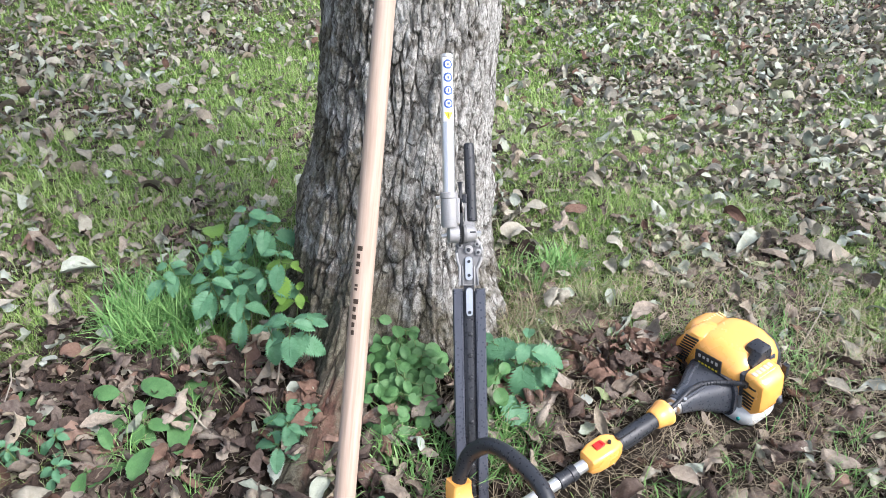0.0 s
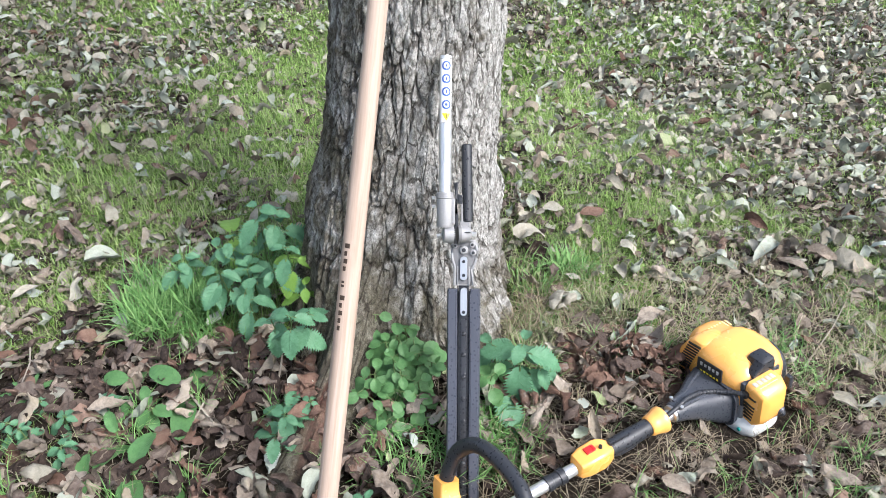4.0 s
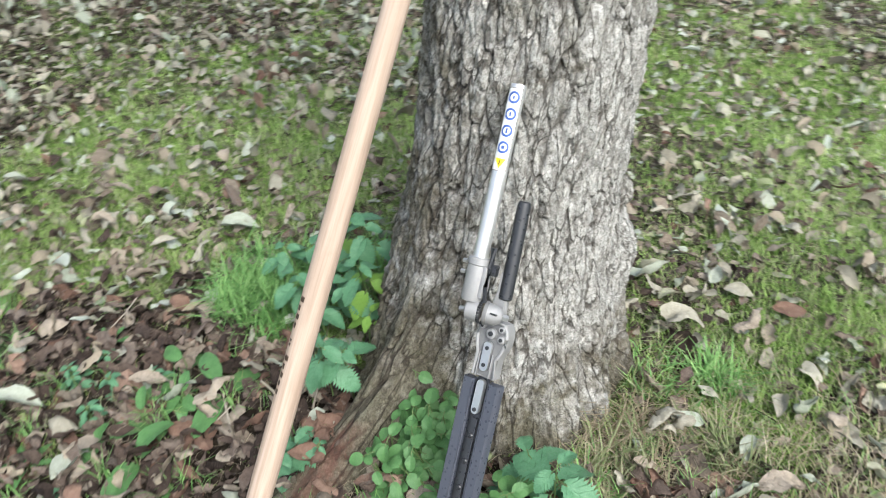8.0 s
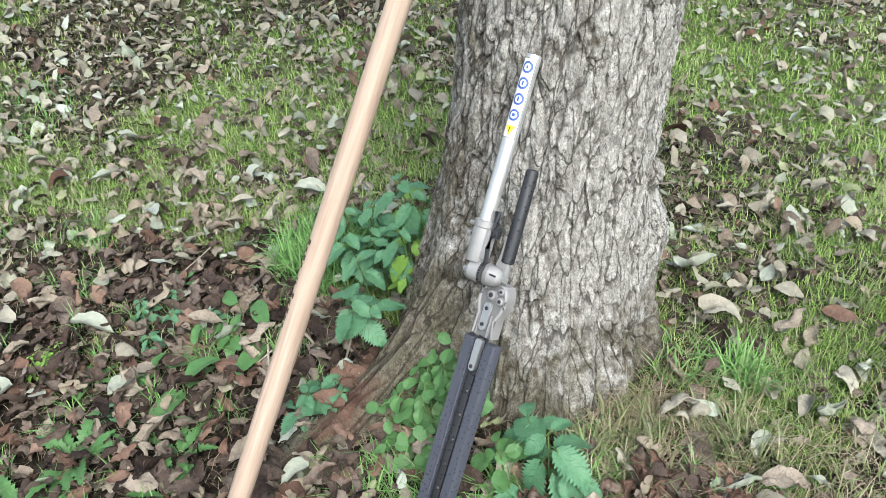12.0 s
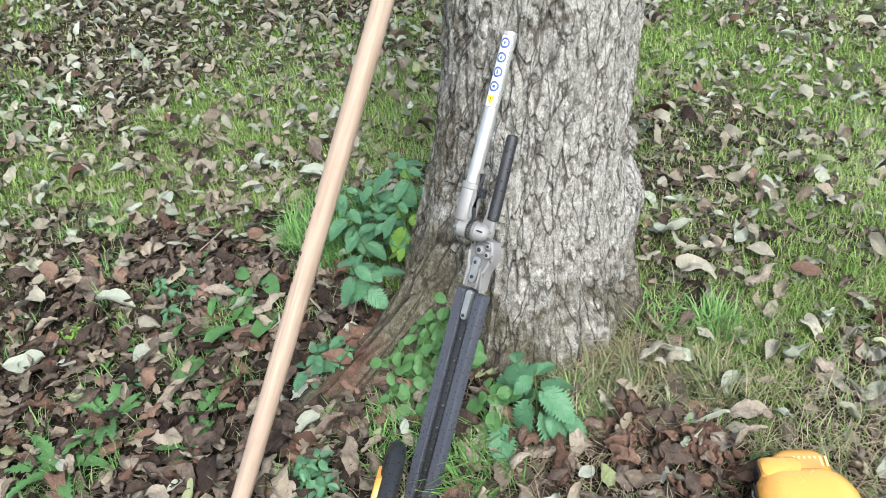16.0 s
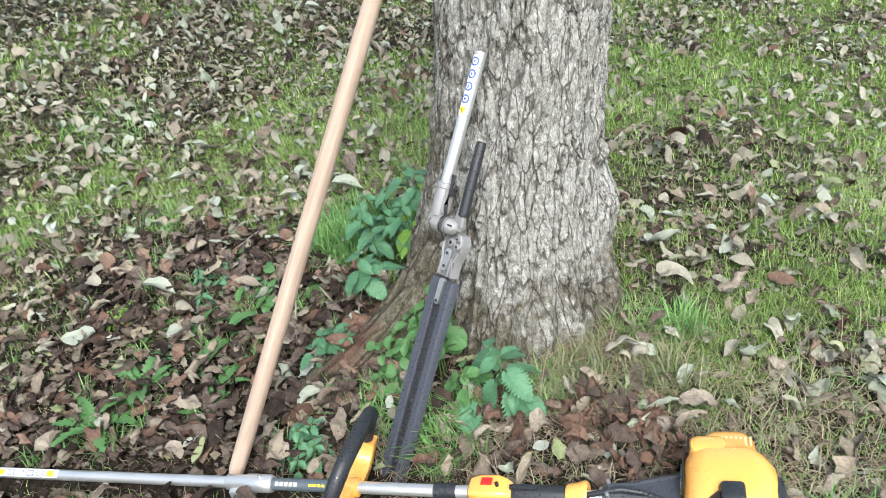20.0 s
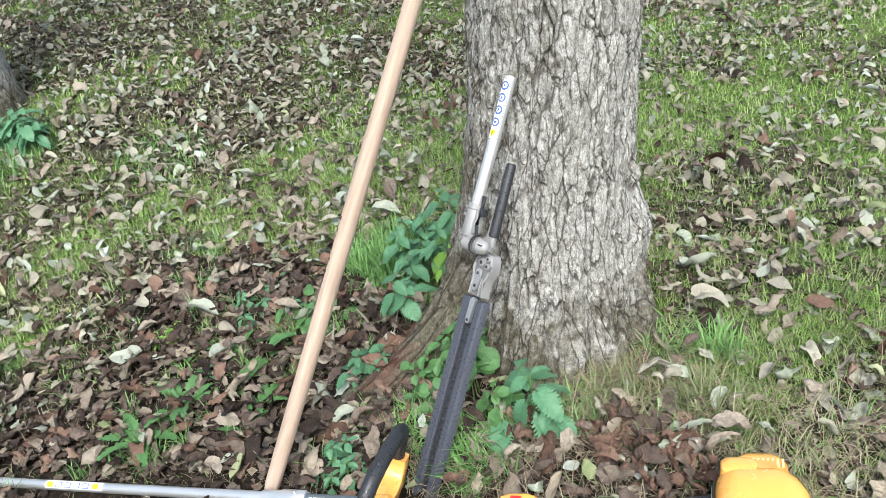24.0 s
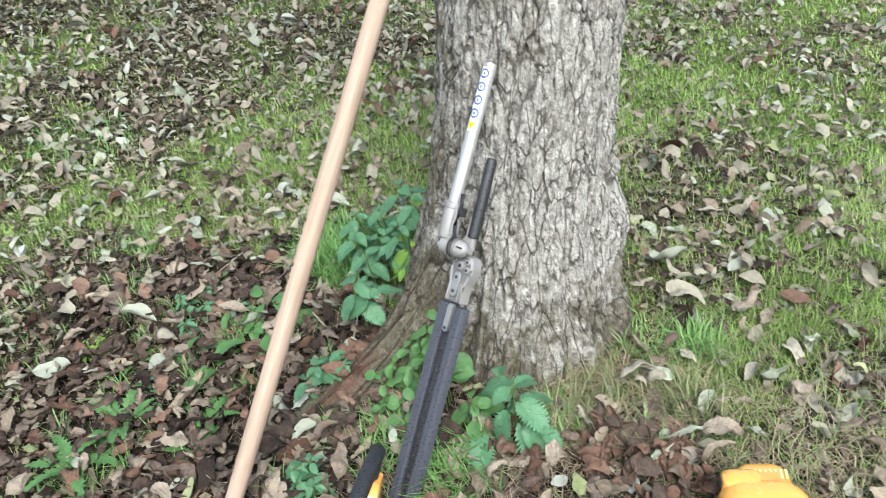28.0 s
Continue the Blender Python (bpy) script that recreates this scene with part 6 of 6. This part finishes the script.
def fallen_leaves():
    rng = np.random.default_rng(31)

    def thick(x, y):
        b, d = bare_ground(x, y), drifts(x, y)
        right = np.clip((x - 0.40) / 0.5, 0, 1) * np.clip((y - 1.5) / 0.4, 0, 1)
        many = (300 + 600 * d + 560 * right + 260 * np.clip((-0.9 - x) / 0.6, 0, 1)) * (1 - b) + b * (1450 + 350 * d) * (1 - 0.35 * np.clip((x - 0.3) * 3, 0, 1))
        many = many * (1 - 0.4 * np.exp(-(((x - 0.36) / 0.12) ** 2 + ((y - 1.80) / 0.12) ** 2))) * (1 - 0.35 * np.exp(-(((x - 0.30) / 0.10) ** 2 + ((y - 1.52) / 0.16) ** 2)))
        return many / 1800

    x, y = scatter(int(1800 * 98.3), 41, thick, 0.042)
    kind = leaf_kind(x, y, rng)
    order = rng.permutation(len(x))
    near = (np.abs(x + 0.05) < 0.75) & (np.abs(y - 1.10) < 0.36)
    fine = np.hypot(x - 0.0, y - 1.1) < 1.25
    singles, pieces = [], []
    for i in order:
        form = int(rng.integers(len(FORMS)))
        if form % 3 == 2 and rng.random() < (0.85 if kind[i] in (0, 3, 6) else 0.5):
            form -= 1
        tilt, tip = rng.normal(0, 0.24), rng.normal(0, 0.24)
        flip = math.pi * (rng.random() < 0.5)
        near_by = math.exp(-((x[i] + 0.1) ** 2 + (y[i] - 1.0) ** 2) / 0.9)
        size = rng.uniform(0.40, 0.86) + 0.16 * near_by
        lift = 0.002 + (0.013 + 0.037 * near_by) * rng.random() ** 1.2
        # lowest leaves go dark brown, the shade under the pile put into colour
        if near_by > 0.3 and lift < 0.014 and kind[i] != 3:
            kind[i] = 0
        m = Matrix.Translation((x[i], y[i], float(height(x[i], y[i])) + lift)) @ Euler((tilt + flip, tip, rng.random() * 6.283)).to_matrix().to_4x4() @ Matrix.Diagonal((size, size, size, 1))
        if near[i] and len(singles) < 165:
            singles.append((form, int(kind[i]), m))
        else:
            co, q, uv = (FORMS if fine[i] else FAR_FORMS)[form]
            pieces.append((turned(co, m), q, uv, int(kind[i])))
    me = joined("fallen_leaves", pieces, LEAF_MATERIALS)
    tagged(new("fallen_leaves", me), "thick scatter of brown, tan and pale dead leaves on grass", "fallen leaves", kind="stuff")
    return singles


def crumbs():
    """Torn scraps and crumbled bits of leaf between the whole ones."""
    rng = np.random.default_rng(61)
    x, y = scatter(150000, 62, lambda x, y: np.clip(0.75 - 0.8 * lawn(x, y), 0.1, 0.7) / (1 + 0.8 * np.clip(np.hypot(x, y - 1.1) - 1.1, 0, 9)))
    n = len(x)
    co = rng.normal(0, 1, (n, 6, 3)) * [0.0022, 0.0022, 0.0030]
    base = np.array([[-1, -1, 0], [1, -0.8, 0], [-0.9, 0.1, 0.35], [1.1, 0, 0.3], [-0.6, 1, 0], [0.7, 1.1, 0]])
    a, size = rng.random(n) * 6.283, rng.uniform(0.003, 0.013, n)
    p = base[None] * size[:, None, None] + co
    r = np.stack([p[..., 0] * np.cos(a)[:, None] - p[..., 1] * np.sin(a)[:, None], p[..., 0] * np.sin(a)[:, None] + p[..., 1] * np.cos(a)[:, None], p[..., 2]], -1)
    r = r + np.stack([x, y, height(x, y) + 0.004 + 0.016 * rng.random(n)], -1)[:, None]
    q = (np.arange(n)[:, None, None] * 6 + np.array([[0, 1, 3, 2], [2, 3, 5, 4]])[None]).reshape(-1, 4)
    uv = np.tile(np.array([[0.1, 0], [0.9, 0], [0.1, 0.5], [0.9, 0.5], [0.1, 1], [0.9, 1]]), (n, 1))
    me = joined("leaf_crumbs", [(r.reshape(-1, 3), q, uv, 0)], [BROWN, DUN])
    me.polygons.foreach_set("material_index", np.repeat((rng.random(n) < 0.15).astype(np.int32), 2))
    tagged(new("leaf_crumbs", me), "crumbled scraps of dry brown leaf on the soil", "leaf litter", kind="stuff")


crumbs()
SINGLES = fallen_leaves()
leaf_meshes = {}


def single_leaf(form, kind, m, name="fallen_leaf", label=""):
    if (form, kind) not in leaf_meshes:
        co, q, uv = FORMS[form]
        leaf_meshes[form, kind] = joined("leaf", [(co, q, uv, 0)], [SINGLE_MATERIALS[kind]])
    ob = new(name, leaf_meshes[form, kind])
    ob.matrix_world = m
    return tagged(ob, label or LEAF_WORDS[kind], "leaf", "fallen leaves near the tools")


SINGLE_MATERIALS = LEAF_MATERIALS
for form, kind, m in SINGLES:
    single_leaf(form, kind, m)
# leaves that stand out
STANDOUT = random.Random(77)


def standout(x, y, kind, low=0.8, high=1.25):
    """One leaf that catches the eye, lying nearly flat on the others."""
    form = 2 + 3 * STANDOUT.randrange(20)
    if kind in (1, 3) and STANDOUT.random() < 0.6:
        form = 3 * STANDOUT.randrange(16) + STANDOUT.randrange(2)
    size = STANDOUT.uniform(low, high)
    turn = Euler((STANDOUT.gauss(0, 0.22), STANDOUT.gauss(0, 0.22), STANDOUT.uniform(0, 6.28)))
    single_leaf(form, kind, Matrix.Translation((x, y, ground_at(x, y) + 0.026)) @ turn.to_matrix().to_4x4() @ Matrix.Diagonal((size, size, size, 1)))


# beside the tools and the roots
for x, y, kind in ((-0.01, 1.139, 4), (0.135, 1.075, 4), (0.866, 1.201, 2), (0.354, 1.621, 1), (0.317, 1.569, 2), (0.501, 1.399, 5), (0.402, 1.304, 5), (0.983, 1.375, 1), (-0.182, 1.17, 1), (-0.122, 1.271, 3), (-0.15, 1.115, 4), (-0.118, 1.164, 1),
                   (-0.16, 1.067, 2), (-0.246, 0.794, 2), (-0.20, 0.80, 4), (0.611, 1.649, 2), (0.566, 1.565, 1), (0.154, 1.43, 1), (0.86, 0.93, 2)):
    standout(x, y, kind, 0.55, 0.9)
# long rolled leaves by the engine and the tree
for x, y, kind, turn, size in ((0.575, 1.590, 6, 0.5, 1.15), (0.585, 1.525, 6, 0.55, 1.0), (0.350, 1.625, 1, 1.1, 0.95), (0.266, 2.040, 1, 0.6, 0.9), (0.40, 1.99, 6, 1.2, 0.85), (0.13, 2.06, 2, 0.3, 1.1)):
    m = Matrix.Translation((x, y, ground_at(x, y) + 0.05)) @ Euler((0.1, 0.0, turn - math.pi / 2)).to_matrix().to_4x4() @ Matrix.Diagonal((size, size, size, 1))
    single_leaf(3 * STANDOUT.randrange(20), kind, m, label="large ribbed dun leaf rolled along its midrib")
# a drift of curled rust-brown leaves beside the engine, and some against the root
for k in range(104):
    a, r = STANDOUT.uniform(0, 6.28), math.sqrt(STANDOUT.random())
    x, y = (0.50 + 0.15 * r * math.cos(a), 1.445 + 0.085 * r * math.sin(a)) if k < 88 else (-0.215 + 0.07 * r * math.cos(a), 1.25 + 0.05 * r * math.sin(a))
    if by_tools(x, y, 0.03):
        continue
    size = STANDOUT.uniform(0.5, 0.95)
    turn = Euler((STANDOUT.gauss(0, 0.55), STANDOUT.gauss(0, 0.55), STANDOUT.uniform(0, 6.28)))
    single_leaf(3 * STANDOUT.randrange(16) + STANDOUT.randrange(2), 3 if STANDOUT.random() < 0.8 else 0, Matrix.Translation((x, y, ground_at(x, y) + STANDOUT.uniform(0.02, 0.045))) @ turn.to_matrix().to_4x4() @ Matrix.Diagonal((size, size, size, 1)))
# out to the side, towards the far trunk
for x, y, kind in ((-0.845, 1.415, 2), (-0.743, 1.452, 2), (-0.917, 1.708, 2), (-1.231, 1.348, 5), (-1.6, 1.089, 2), (-1.012, 1.081, 2), (-0.825, 0.976, 2), (-1.048, 0.853, 1), (-0.86, 0.739, 2), (-0.765, 0.796, 2), (-0.604, 0.943, 2), (-1.777, 1.54, 2), (-1.568, 1.352, 2),
                   (-1.283, 1.538, 1), (-1.052, 1.542, 1), (-2.32, 0.857, 2), (-3.061, 1.659, 2), (-2.22, 1.153, 1), (-1.249, 2.044, 2), (-1.149, 1.91, 2)):
    standout(x, y, kind, 0.95, 1.4)
# behind the tree
for x, y, kind in ((0.965, 4.752, 2), (0.987, 3.246, 3), (0.619, 3.51, 3), (-1.18, 2.31, 2), (-1.225, 2.553, 2), (-1.025, 2.386, 2), (1.215, 2.136, 2), (0.927, 1.934, 2), (0.318, 3.732, 2), (0.27, 2.158, 2), (0.145, 2.047, 1), (0.281, 2.03, 1), (0.392, 1.97, 2),
                   (0.021, 2.429, 1), (-0.459, 4.052, 5), (0.28, 1.933, 1), (0.453, 2.112, 3), (-1.897, 2.233, 5), (-0.351, 3.525, 1), (-0.937, 3.325, 4), (0.046, 2.588, 1), (-2.831, 2.449, 1), (-2.813, 2.762, 5)):
    standout(x, y, kind, 0.95, 1.35)


def twig(points, r, seed):
    x, y = points[0][:2]
    base = Vector((x, y, ground_at(x, y)))
    ob = thing("twig", Matrix.Translation(base), "bleached broken twig lying on the leaves", "twig", "twigs")
    part("stick", sweep([Vector((px - x, py - y, ground_at(px, py) - base.z + pz)) for px, py, pz in points], lambda s: r * (1 - 0.45 * s), 7), TWIG, ob)
    return ob


twig([(-0.475, 1.235, 0.035), (-0.435, 1.205, 0.03), (-0.375, 1.165, 0.022)], 0.0032, 1)
twig([(-0.440, 1.222, 0.035), (-0.452, 1.19, 0.03), (-0.47, 1.18, 0.026)], 0.002, 8)
twig([(-0.375, 1.30, 0.0), (-0.372, 1.285, 0.045), (-0.382, 1.27, 0.085)], 0.004, 2)
twig([(-0.95, 1.38, 0.02), (-0.90, 1.30, 0.035), (-0.87, 1.17, 0.02)], 0.0022, 3)
twig([(-0.91, 1.31, 0.035), (-0.85, 1.29, 0.03), (-0.80, 1.30, 0.02)], 0.0016, 9)
twig([(-0.245, 1.39, 0.0), (-0.228, 1.365, 0.05), (-0.222, 1.35, 0.095)], 0.0036, 4)
twig([(-0.30, 1.32, 0.0), (-0.29, 1.335, 0.05), (-0.285, 1.345, 0.085)], 0.0028, 5)
twig([(0.60, 1.05, 0.02), (0.70, 1.02, 0.025), (0.82, 1.03, 0.02)], 0.002, 6)
twig([(0.93, 1.50, 0.02), (1.02, 1.62, 0.03), (1.10, 1.76, 0.02)], 0.002, 7)
